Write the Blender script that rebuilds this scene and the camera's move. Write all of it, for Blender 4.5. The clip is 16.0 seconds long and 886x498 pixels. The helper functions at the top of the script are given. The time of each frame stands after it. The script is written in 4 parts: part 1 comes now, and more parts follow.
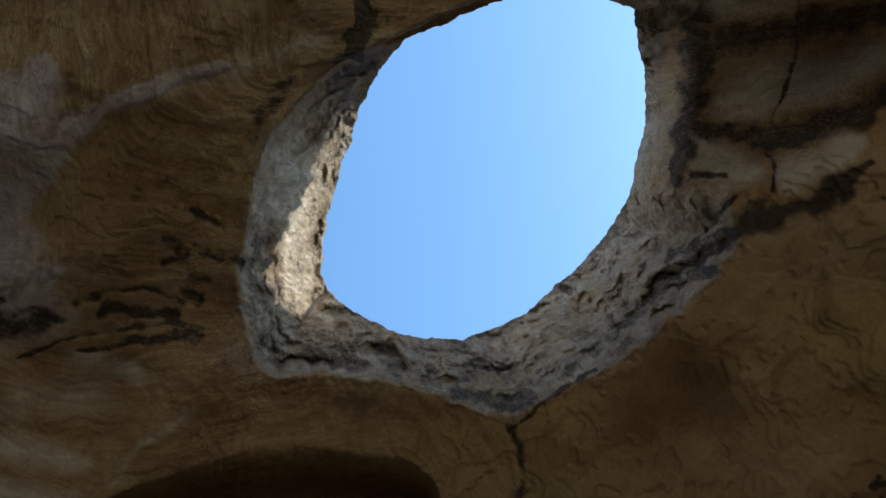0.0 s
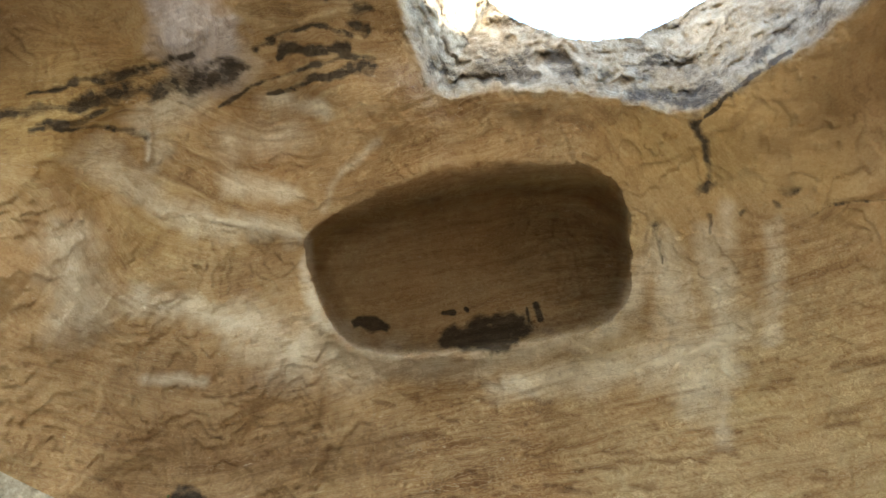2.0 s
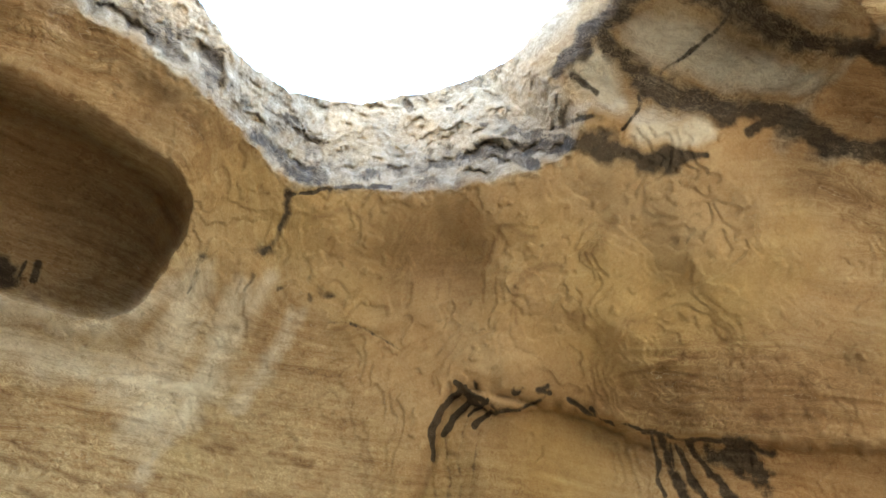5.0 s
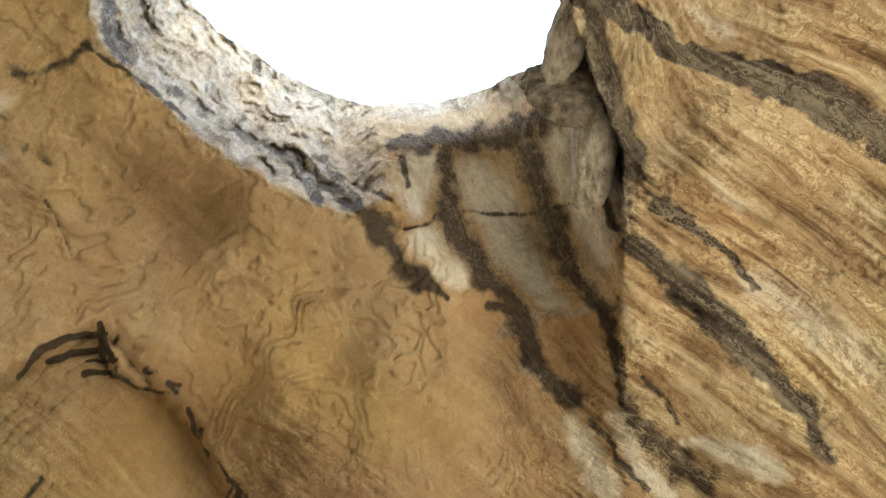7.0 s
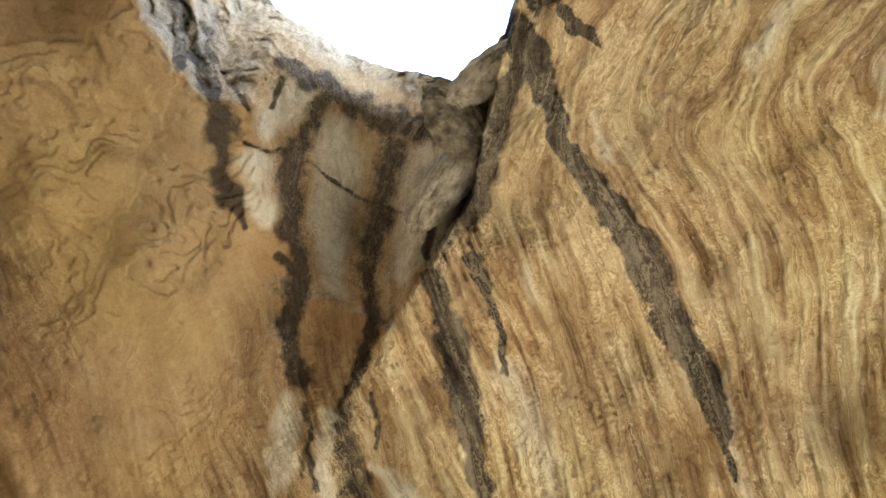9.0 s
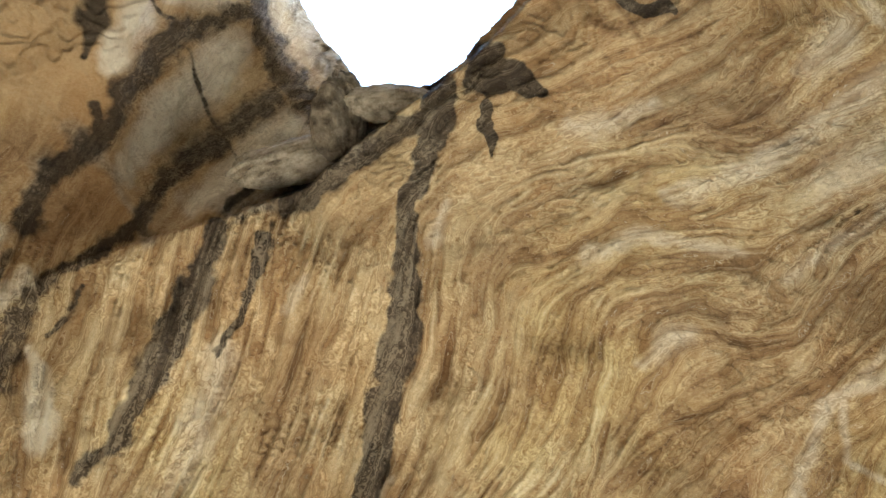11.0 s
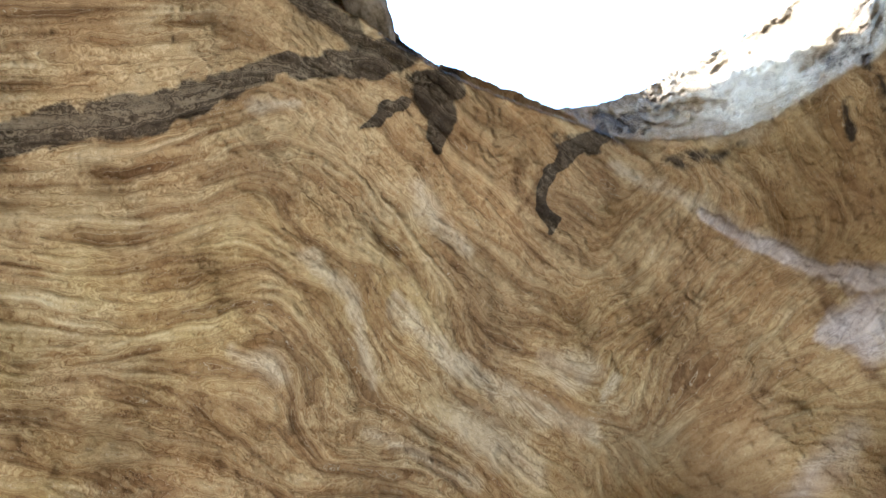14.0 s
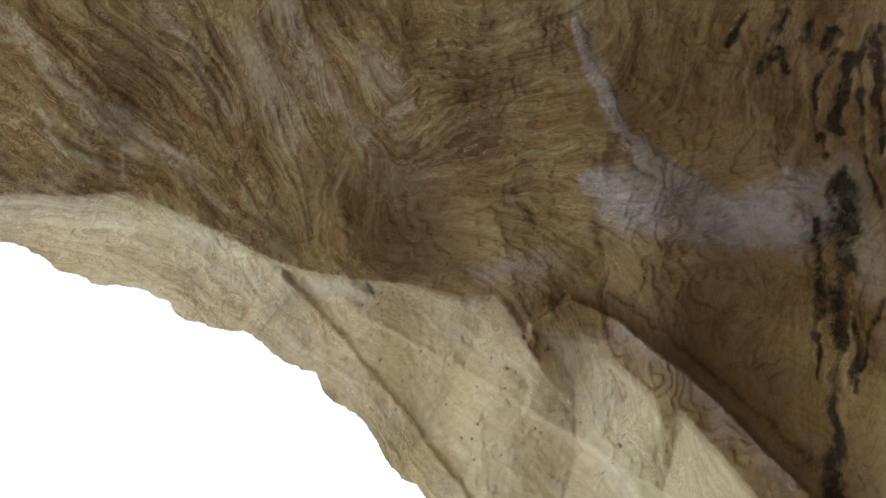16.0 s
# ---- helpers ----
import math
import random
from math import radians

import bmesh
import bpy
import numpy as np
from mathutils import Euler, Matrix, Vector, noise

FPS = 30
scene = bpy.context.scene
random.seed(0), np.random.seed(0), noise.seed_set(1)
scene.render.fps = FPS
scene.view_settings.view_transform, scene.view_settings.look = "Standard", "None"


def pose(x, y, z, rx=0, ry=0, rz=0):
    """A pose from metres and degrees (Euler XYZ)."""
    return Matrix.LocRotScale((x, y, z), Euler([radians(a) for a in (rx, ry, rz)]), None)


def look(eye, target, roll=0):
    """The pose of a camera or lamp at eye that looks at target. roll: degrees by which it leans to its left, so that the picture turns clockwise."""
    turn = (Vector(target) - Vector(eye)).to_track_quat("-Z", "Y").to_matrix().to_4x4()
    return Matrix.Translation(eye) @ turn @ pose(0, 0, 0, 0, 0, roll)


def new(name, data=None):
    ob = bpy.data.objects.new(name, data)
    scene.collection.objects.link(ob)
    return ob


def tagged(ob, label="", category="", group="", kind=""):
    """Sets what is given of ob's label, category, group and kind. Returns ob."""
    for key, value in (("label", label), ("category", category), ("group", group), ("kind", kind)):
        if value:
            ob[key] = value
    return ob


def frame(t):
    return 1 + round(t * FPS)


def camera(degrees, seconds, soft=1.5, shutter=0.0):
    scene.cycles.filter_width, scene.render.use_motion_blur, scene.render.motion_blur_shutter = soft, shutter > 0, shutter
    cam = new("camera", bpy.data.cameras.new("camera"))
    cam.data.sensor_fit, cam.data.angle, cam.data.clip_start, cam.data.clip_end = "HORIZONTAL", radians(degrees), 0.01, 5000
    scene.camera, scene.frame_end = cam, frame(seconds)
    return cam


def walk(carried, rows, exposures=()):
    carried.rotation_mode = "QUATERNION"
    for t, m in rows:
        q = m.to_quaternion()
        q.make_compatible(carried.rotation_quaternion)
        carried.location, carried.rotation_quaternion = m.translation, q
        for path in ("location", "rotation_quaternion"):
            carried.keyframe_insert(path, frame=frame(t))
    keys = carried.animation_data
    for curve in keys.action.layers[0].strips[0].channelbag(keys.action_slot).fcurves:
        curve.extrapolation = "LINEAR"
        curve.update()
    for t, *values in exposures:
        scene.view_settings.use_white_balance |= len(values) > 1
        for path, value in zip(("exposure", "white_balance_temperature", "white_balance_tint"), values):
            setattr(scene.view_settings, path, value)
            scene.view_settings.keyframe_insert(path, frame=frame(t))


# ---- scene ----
cam = camera(61.6, 16.0, soft=1.5)
PATH = [
    (0.0, 0, 0, 1.6, 163.98, -0.77, -2.79),
    (0.5, 0, 0, 1.6, 156.46, -3.92, 5.64),
    (1.0, 0, 0, 1.6, 150.05, -6.39, 10.25),
    (1.5, 0, 0, 1.6, 144.72, -8.55, 12.42),
    (2.0, 0, 0, 1.6, 141.02, -9.64, 8.77),
    (2.5, 0, 0, 1.6, 141.29, -7.41, -1.87),
    (3.0, 0, 0, 1.6, 143.44, -6.25, -12.39),
    (3.5, 0, 0, 1.6, 145.13, -4.51, -21.83),
    (3.7, 0, 0, 1.6, 145.60, -3.94, -25.05),
    (5.8, 0, 0, 1.6, 150.68, -2.26, -52.63),
    (6.0, 0, 0, 1.6, 151.38, -3.21, -59.25),
    (6.5, 0, 0, 1.6, 152.79, -2.81, -71.05),
    (7.0, 0, 0, 1.6, 153.53, -3.00, -81.02),
    (7.5, 0, 0, 1.6, 153.04, -2.00, -91.50),
    (8.0, 0, 0, 1.6, 152.73, -1.37, -98.99),
    (8.5, 0, 0, 1.6, 153.39, -2.77, -106.02),
    (9.0, 0, 0, 1.6, 154.57, -4.24, -116.15),
    (9.5, 0, 0, 1.6, 156.43, -6.29, -128.44),
    (10.0, 0, 0, 1.6, 158.29, -5.75, -137.20),
    (10.2, 0, 0, 1.6, 158.62, -5.32, -141.40),
    (12.3, 0, 0, 1.6, 164.09, -7.00, 178.65),
    (12.5, 0, 0, 1.6, 165.27, -7.64, 174.69),
    (13.0, 0, 0, 1.6, 167.01, -7.78, 162.11),
    (13.5, 0, 0, 1.6, 168.62, -6.75, 146.75),
    (14.0, 0, 0, 1.6, 167.07, -5.71, 134.52),
    (14.5, 0, 0, 1.6, 163.57, -4.99, 122.64),
    (15.0, 0, 0, 1.6, 159.49, -6.88, 111.10),
    (15.5, 0, 0, 1.6, 152.53, -5.70, 104.26),
    (16.0, 0, 0, 1.6, 146.73, -4.93, 97.41),
]
EXPOSURES = [(0.0, -0.2, 6500, 10), (0.5, -0.2, 6500, 10), (0.8, 0.65, 6700, 9), (1.2, 1.4, 6900, 8), (1.6, 2.15, 6950, 8), (2.2, 2.65, 6950, 8), (6.0, 2.8, 6900, 8), (9.0, 2.75, 6900, 8), (12.5, 2.6, 6250, 10), (14.5, 2.45, 5900, 12), (15.1, 1.75, 6000, 12), (16.0, 1.35, 6300, 11)]
walk(cam, [(t, pose(*p)) for t, *p in PATH], EXPOSURES)

# ---- sky and sun ----
SUN_TURN, SUN_HEIGHT = 97, 40
world = bpy.data.worlds.new("open_sky")
scene.world = world
world.use_nodes = True
wn = world.node_tree
sky = wn.nodes.new("ShaderNodeTexSky")
sky.sky_type = 'NISHITA'
sky.sun_disc = False
sky.sun_elevation = radians(SUN_HEIGHT)
sky.sun_rotation = radians(SUN_TURN)
sky.ozone_density = 2.5
sky.dust_density = 1.0
tint = wn.nodes.new("ShaderNodeMix")
tint.data_type, tint.blend_type = 'RGBA', 'MULTIPLY'
tint.inputs[0].default_value = 1.0
tint.inputs[7].default_value = (2.25, 3.05, 3.2, 1)
wn.links.new(sky.outputs[0], tint.inputs[6])
# pale haze that thickens towards the horizon
spot = wn.nodes.new("ShaderNodeTexCoord")
axes = wn.nodes.new("ShaderNodeSeparateXYZ")
wn.links.new(spot.outputs["Generated"], axes.inputs[0])
veil = wn.nodes.new("ShaderNodeMapRange")
veil.inputs["From Min"].default_value, veil.inputs["From Max"].default_value = 0.35, 0.9
veil.inputs["To Min"].default_value, veil.inputs["To Max"].default_value = 0.7, 0.0
wn.links.new(axes.outputs["Z"], veil.inputs["Value"])
haze = wn.nodes.new("ShaderNodeMix")
haze.data_type = 'RGBA'
wn.links.new(veil.outputs[0], haze.inputs[0])
wn.links.new(tint.outputs[2], haze.inputs[6])
haze.inputs[7].default_value = (6.7, 6.85, 7.1, 1)
wn.links.new(haze.outputs[2], wn.nodes["Background"].inputs[0])
wn.nodes["Background"].inputs[1].default_value = 0.15
sun_data = bpy.data.lights.new("sun", 'SUN')
sun_data.energy = 5.0
sun_data.angle = radians(0.53)
sun_data.color = (1.0, 0.95, 0.87)
sun = new("sun", sun_data)
_c = math.cos(radians(SUN_HEIGHT))
sun.matrix_world = look((math.sin(radians(SUN_TURN)) * _c * 60, math.cos(radians(SUN_TURN)) * _c * 60, math.sin(radians(SUN_HEIGHT)) * 60), (0, 0, 0))


# ---- materials ----
class Nodes:
    """Short writing for a material's nodes."""

    def __init__(self, name, rough=0.9):
        self.mat = bpy.data.materials.new(name)
        self.mat.use_nodes = True
        self.tree = self.mat.node_tree
        self.bsdf = self.tree.nodes["Principled BSDF"]
        self.bsdf.inputs["Roughness"].default_value = rough
        self.bsdf.inputs["Specular IOR Level"].default_value = 0.25

    def put(self, socket, value):
        if isinstance(value, bpy.types.NodeSocket):
            self.tree.links.new(value, socket)
        elif isinstance(value, (tuple, list)):
            socket.default_value = (*value, 1.0) if len(value) == 3 and socket.type == 'RGBA' else value
        else:
            socket.default_value = value

    def coords(self):
        return self.tree.nodes.new("ShaderNodeTexCoord").outputs["Object"]

    def noise(self, scale, detail=4.0, rough=0.55, where=None, distortion=0.0):
        n = self.tree.nodes.new("ShaderNodeTexNoise")
        self.put(n.inputs["Scale"], scale), self.put(n.inputs["Detail"], detail)
        self.put(n.inputs["Roughness"], rough), self.put(n.inputs["Distortion"], distortion)
        self.put(n.inputs["Vector"], where or self.coords())
        return n.outputs["Fac"]

    def voronoi(self, scale, where=None):
        n = self.tree.nodes.new("ShaderNodeTexVoronoi")
        self.put(n.inputs["Scale"], scale)
        self.put(n.inputs["Vector"], where or self.coords())
        return n.outputs["Distance"]

    def line_noise(self, where, scale, detail, rough):
        n = self.tree.nodes.new("ShaderNodeTexNoise")
        n.noise_dimensions = '1D'
        self.put(n.inputs["W"], where), self.put(n.inputs["Scale"], scale)
        self.put(n.inputs["Detail"], detail), self.put(n.inputs["Roughness"], rough)
        return n.outputs["Fac"]

    def ramp(self, fac, stops):
        n = self.tree.nodes.new("ShaderNodeValToRGB")
        e = n.color_ramp.elements
        while len(e) < len(stops):
            e.new(0.5)
        for el, (at, col) in zip(e, stops):
            el.position = at
            el.color = (*col, 1) if isinstance(col, tuple) else (col, col, col, 1)
        self.put(n.inputs[0], fac)
        return n.outputs[0]

    def mix(self, fac, a, b, mode='MIX'):
        n = self.tree.nodes.new("ShaderNodeMix")
        n.data_type, n.blend_type = 'RGBA', mode
        self.put(n.inputs[0], fac), self.put(n.inputs[6], a), self.put(n.inputs[7], b)
        return n.outputs[2]

    def math(self, how, a, b, clamp=False):
        n = self.tree.nodes.new("ShaderNodeMath")
        n.operation, n.use_clamp = how, clamp
        self.put(n.inputs[0], a), self.put(n.inputs[1], b)
        return n.outputs[0]

    def attribute(self, name):
        n = self.tree.nodes.new("ShaderNodeAttribute")
        n.attribute_name = name
        return n

    def split(self, col):
        n = self.tree.nodes.new("ShaderNodeSeparateColor")
        self.put(n.inputs[0], col)
        return n.outputs

    def bump(self, height, strength, distance):
        n = self.tree.nodes.new("ShaderNodeBump")
        n.inputs["Strength"].default_value, n.inputs["Distance"].default_value = strength, distance
        self.put(n.inputs["Height"], height)
        self.put(self.bsdf.inputs["Normal"], n.outputs[0])

    def done(self, colour):
        self.put(self.bsdf.inputs["Base Color"], colour)
        return self.mat


def sandstone():
    """Layered desert sandstone: bedding, rust, pale crust, grey weathered rim, dark water varnish, and painted sun and
    sky light.
    """
    m = Nodes("sandstone", 0.92)
    mineral, grain = m.attribute("mineral"), m.attribute("grain").outputs["Fac"]
    dark, pale, rust = m.split(mineral.outputs["Color"])
    grey = mineral.outputs["Alpha"]
    phase, bedding, lilac = m.split(m.attribute("layer").outputs["Color"])
    big, mid, fine = m.noise(0.55, 5, 0.6), m.noise(4.0, 8, 0.65, distortion=0.6), m.noise(38.0, 6, 0.7)
    # fine lines that follow the layers, wavering a little
    wander = m.math('ADD', phase, m.math('MULTIPLY', m.math('SUBTRACT', m.noise(9.0, 5, 0.6), 0.5), 0.035))
    lines = m.line_noise(wander, 15.0, 4, 0.7)
    threads = m.line_noise(m.math('ADD', wander, 3.7), 26.0, 3, 0.65)
    bed = m.math('ADD', grain, m.math('MULTIPLY', m.math('SUBTRACT', mid, 0.5), 0.10))
    bed = m.math('ADD', bed, m.math('MULTIPLY', m.math('SUBTRACT', fine, 0.5), 0.3))
    bed = m.math('ADD', bed, m.math('MULTIPLY', bedding, m.math('MULTIPLY', m.math('SUBTRACT', lines, 0.5), 1.25)))
    col = m.ramp(bed, [(0.1, (0.22, 0.12, 0.056)), (0.34, (0.43, 0.28, 0.148)), (0.5, (0.56, 0.42, 0.252)), (0.66, (0.70, 0.56, 0.355)), (0.9, (0.90, 0.785, 0.57))])
    col = m.mix(1.0, col, m.ramp(m.noise(0.3, 4, 0.55), [(0.36, (1.0, 0.99, 0.80)), (0.5, (0.98, 0.98, 0.95)), (0.64, (1.0, 0.92, 0.82))]), 'MULTIPLY')
    col = m.mix(m.ramp(big, [(0.36, 0.0), (0.66, 0.7)]), col, m.mix(1.0, col, (0.88, 0.80, 0.72), 'MULTIPLY'))
    col = m.mix(m.math('MULTIPLY', rust, m.ramp(mid, [(0.3, 0.7), (0.6, 0.95)])), col, m.ramp(bed, [(0.2, (0.10, 0.045, 0.018)), (0.7, (0.38, 0.215, 0.098))]))
    # pale also carries sun and daylight painted into the stone
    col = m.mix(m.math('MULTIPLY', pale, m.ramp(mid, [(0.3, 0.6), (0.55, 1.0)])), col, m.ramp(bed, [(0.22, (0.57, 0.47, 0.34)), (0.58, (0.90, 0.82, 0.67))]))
    # lilac is blue skylight put into the colour of the stone
    col = m.mix(m.math('MULTIPLY', lilac, m.ramp(mid, [(0.3, 0.6), (0.55, 0.95)])), col, m.ramp(bed, [(0.25, (0.42, 0.35, 0.33)), (0.65, (0.78, 0.70, 0.68))]))
    crust = m.ramp(m.math('ADD', m.math('ADD', m.math('MULTIPLY', grain, 0.3), m.math('MULTIPLY', lines, 0.16)), m.math('ADD', m.math('MULTIPLY', m.noise(3.0, 9, 0.75, distortion=0.5), 0.40), m.math('MULTIPLY', fine, 0.22))), [(0.39, (0.06, 0.05, 0.04)), (0.46, (0.19, 0.15, 0.107)), (0.52, (0.37, 0.305, 0.225)), (0.62, (0.63, 0.545, 0.43))])
    col = m.mix(grey, col, crust)
    # dark seams and pale threads between the layers
    seam = m.math('MULTIPLY', m.ramp(threads, [(0.30, 0.75), (0.37, 0.0)]), m.math('MULTIPLY', bedding, m.ramp(mid, [(0.42, 0.15), (0.58, 1.0)])))
    col = m.mix(seam, col, m.mix(1.0, col, (0.42, 0.34, 0.28), 'MULTIPLY'))
    thread = m.math('MULTIPLY', m.ramp(threads, [(0.60, 0.0), (0.67, 0.8)]), bedding)
    col = m.mix(thread, col, (0.80, 0.70, 0.52))
    speck = m.ramp(m.noise(55.0, 3, 0.6), [(0.62, 0.0), (0.76, 0.3)])
    varnish = m.mix(speck, m.ramp(bed, [(0.32, (0.030, 0.022, 0.016)), (0.5, (0.085, 0.064, 0.046)), (0.68, (0.24, 0.19, 0.135))]), (0.42, 0.38, 0.32))
    edge = m.math('ADD', dark, m.math('MULTIPLY', m.math('SUBTRACT', m.noise(5.0, 6, 0.65), 0.5), 0.26))
    edge = m.math('SUBTRACT', edge, m.math('MULTIPLY', m.math('SUBTRACT', bed, 0.5), 0.22))
    edge = m.math('MULTIPLY', edge, m.ramp(dark, [(0.02, 0.0), (0.2, 1.0)]))
    col = m.mix(m.ramp(edge, [(0.3, 0.0), (0.6, 0.92)]), col, varnish)
    pits = m.ramp(m.noise(64.0, 3, 0.6), [(0.27, 0.62), (0.37, 1.0)])
    col = m.mix(1.0, col, pits, 'MULTIPLY')
    height = m.math('ADD', m.math('ADD', bed, m.math('MULTIPLY', seam, -0.5)), m.math('MULTIPLY', m.noise(22.0, 8, 0.78), 0.8))
    m.bump(height, 0.8, 0.045)
    return m.done(col)


def sand():
    m = Nodes("dry_sand", 0.95)
    big, fine = m.noise(0.25, 6, 0.6), m.noise(30.0, 6, 0.7)
    col = m.mix(big, (0.29, 0.25, 0.19), (0.22, 0.19, 0.142))
    col = m.mix(m.math('MULTIPLY', fine, 0.4), col, (0.22, 0.17, 0.115))
    m.bump(m.noise(8.0, 8, 0.7), 0.5, 0.04)
    return m.done(col)


def leaf_green():
    m = Nodes("leaf", 0.6)
    return m.done(m.mix(m.noise(6.0), (0.05, 0.10, 0.03), (0.10, 0.16, 0.06)))


def bark():
    m = Nodes("bark", 0.9)
    return m.done(m.mix(m.noise(20.0), (0.10, 0.07, 0.045), (0.22, 0.17, 0.12)))


SANDSTONE, SAND, LEAF, BARK = sandstone(), sand(), leaf_green(), bark()

# ---- plan of the vault ----
# Places on the vault are (a, b): degrees from straight overhead, a towards +x and b towards +y, seen from the middle of the alcove.
EYE = Vector((0.0, 0.0, 1.6))
VAULT = 6.5       # rock overhead, metres above EYE
THICK = 2.6       # rock between the vault and the open air
STEP = 0.125       # degrees between the vertices of the vault
REACH = 67.0      # degrees from overhead where the fine vault ends
HOLE = [(-4.1, 0.7), (-6.3, 4.3), (-6.9, 6.4), (-7.9, 9.8), (-9.0, 13.8), (-9.4, 16.4), (-9.0, 19.8), (-6.5, 21.3), (-3.4, 22.5), (0.2, 23.2), (3.7, 22.4), (6.7, 20.6), (9.0, 18.2), (11.6, 15.4), (13.1, 12.9), (14.2, 9.4), (14.5, 5.6), (14.3, 2.8), (13.5, 0.1), (13.2, -1.9), (13.1, -4.2), (10.3, -3.8), (7.8, -4.6), (3.7, -2.9), (0.1, -1.3)]
NICHE = [(-25.6, 35.0), (-25.0, 38.1), (-24.3, 40.9), (-22.4, 43.6), (-19.2, 45.2), (-15.5, 45.5), (-10.8, 45.4), (-5.5, 45.0), (-0.7, 44.3), (1.2, 41.9), (1.5, 38.8), (1.2, 35.8), (0.4, 33.3), (-1.7, 32.0), (-4.9, 31.0), (-9.5, 30.6), (-14.0, 31.0), (-18.3, 32.2), (-21.8, 33.2), (-23.9, 34.1)]
LIP = [(-6.3, 0.9), (-9.2, 3.0), (-12.1, 6.0), (-14.3, 9.7), (-14.9, 13.5), (-15.3, 16.4), (-16.0, 18.1), (-14.6, 23.2), (-13.6, 26.2), (-9.3, 26.0), (-5.8, 26.2), (-0.5, 26.8), (5.0, 29.0), (10.1, 26.0), (11.0, 25.5), (14.6, 23.2), (18.6, 18.9), (21.3, 15.3), (21.9, 12.5), (20.4, 10.5), (23.9, 9.3), (27.4, 5.3), (31.2, 1.1), (31.9, -1.8), (31.3, -6.3), (29.0, -7.3)]
ARCH_EDGE = [(-21.9, -39.7), (-23.1, -35.7), (-23.9, -31.6), (-25.9, -29.2), (-27.9, -26.6), (-30.4, -23.6), (-32.4, -20.3), (-33.9, -16.4), (-34.9, -11.8), (-36.3, -8.2), (-36.6, -5.0), (-38.3, -3.5), (-41.3, -2.1), (-41.6, -1.5), (-39.5, -1.5), (-39.9, 0.8), (-40.3, 3.9), (-41.8, 4.3), (-42.7, 5.6), (-44.2, 7.3), (-45.8, 8.1), (-45.3, 9.4), (-47.2, 11.4), (-49.7, 13.7), (-50.8, 14.9)]
STRIPE_STAINS = [
    [(19.6, 14.5, 1.49), (21.4, 13.4, 1.91), (22.9, 11.9, 2.55), (25.0, 11.0, 2.64), (27.0, 10.0, 2.34), (28.4, 8.7, 1.79), (29.3, 7.3, 0.64)],
    [(17.9, 5.7, 1.62), (20.1, 6.1, 1.7), (22.3, 6.1, 2.55), (24.4, 5.7, 2.81), (26.5, 4.9, 2.64), (28.3, 3.8, 2.55), (30.1, 2.4, 2.12), (31.7, 1.4, 2.21)],
    [(31.7, 1.4, 2.21), (33.9, 1.2, 2.04), (36.3, 0.1, 1.7), (38.2, -1.9, 2.34)],
    [(18.9, -0.8, 2.55), (21.2, -1.3, 2.76), (23.8, -1.8, 2.89), (26.3, -2.2, 2.64), (28.4, -2.8, 2.12), (30.0, -4.0, 1.91), (32.0, -5.1, 1.79), (34.5, -5.7, 1.53), (37.5, -5.8, 0.85)],
    [(38.2, -5.8, 1.28), (39.9, -6.6, 2.47), (41.7, -8.3, 2.64), (43.8, -10.3, 2.81), (44.4, -11.3, 2.81)],
]
WEDGE_STAINS = [
    [(39.2, -5.8, 1.67), (41.4, -7.6, 2.58), (44.2, -9.9, 2.5)],
    [(39.7, -3.1, 0.67), (41.9, -4.6, 1.0), (44.3, -5.3, 0.92)],
]
SLAB_STAINS = [
    [(26.9, -8.0, 1.5), (30.7, -11.8, 2.75), (35.0, -15.7, 2.58), (39.2, -18.9, 2.08), (42.2, -20.1, 1.67)],
    [(24.0, -10.1, 1.42), (26.1, -12.7, 0.92), (28.3, -14.9, 0.67), (30.5, -16.5, 0.5)],
    [(10.2, -6.3, 1.67), (13.8, -7.0, 2.08), (17.5, -7.9, 2.08), (21.3, -8.4, 2.5)],
]
MAIN_STREAK = [
    [(7.6, -4.7, 2.81), (9.3, -7.8, 2.12), (11.8, -10.7, 1.79), (13.2, -12.1, 1.53), (14.6, -15.3, 1.96), (16.0, -18.9, 2.81), (18.5, -22.9, 2.81), (21.3, -26.8, 2.81), (23.2, -30.2, 2.38), (25.3, -32.2, 1.19), (27.6, -34.8, 0.51)],
]
EDGE_STAINS = [
    [(3.9, -4.9, 3.83), (2.1, -6.2, 2.64), (1.0, -7.8, 1.19)],
    [(4.7, -7.6, 1.28), (5.5, -9.6, 0.94), (5.8, -11.2, 0.34)],
    [(-7.3, 1.3, 1.79), (-6.6, -0.8, 1.1), (-6.8, -3.2, 0.94), (-7.9, -4.9, 0.94), (-9.6, -5.4, 0.94), (-10.2, -6.1, 0.43)],
]
BROWN_STREAKS = [
    [(-4.5, -4.1, 1.02), (-5.8, -6.4, 0.68)],
    [(-6.4, -3.4, 0.6), (-7.4, -6.7, 0.51)],
    [(-24.7, 5.8, 0.94), (-27.0, 4.8, 1.7), (-29.5, 4.3, 1.28), (-32.5, 3.7, 1.02)],
    [(-26.2, 6.3, 0.43), (-27.5, 6.9, 0.94), (-30.0, 6.2, 0.51)],
    [(-20.8, 11.7, 1.28), (-23.1, 11.4, 0.43), (-27.2, 11.1, 0.34)],
]
RIM_STAINS = [
    [(-12.1, 3.7, 1.5), (-13.9, 5.9, 1.83), (-14.3, 7.9, 1.25)],
    [(-15.1, 17.6, 1.08), (-18.1, 16.7, 1.42), (-19.9, 16.8, 2.08)],
    [(-5.3, -1.0, 1.08), (-8.0, 1.8, 1.42)],
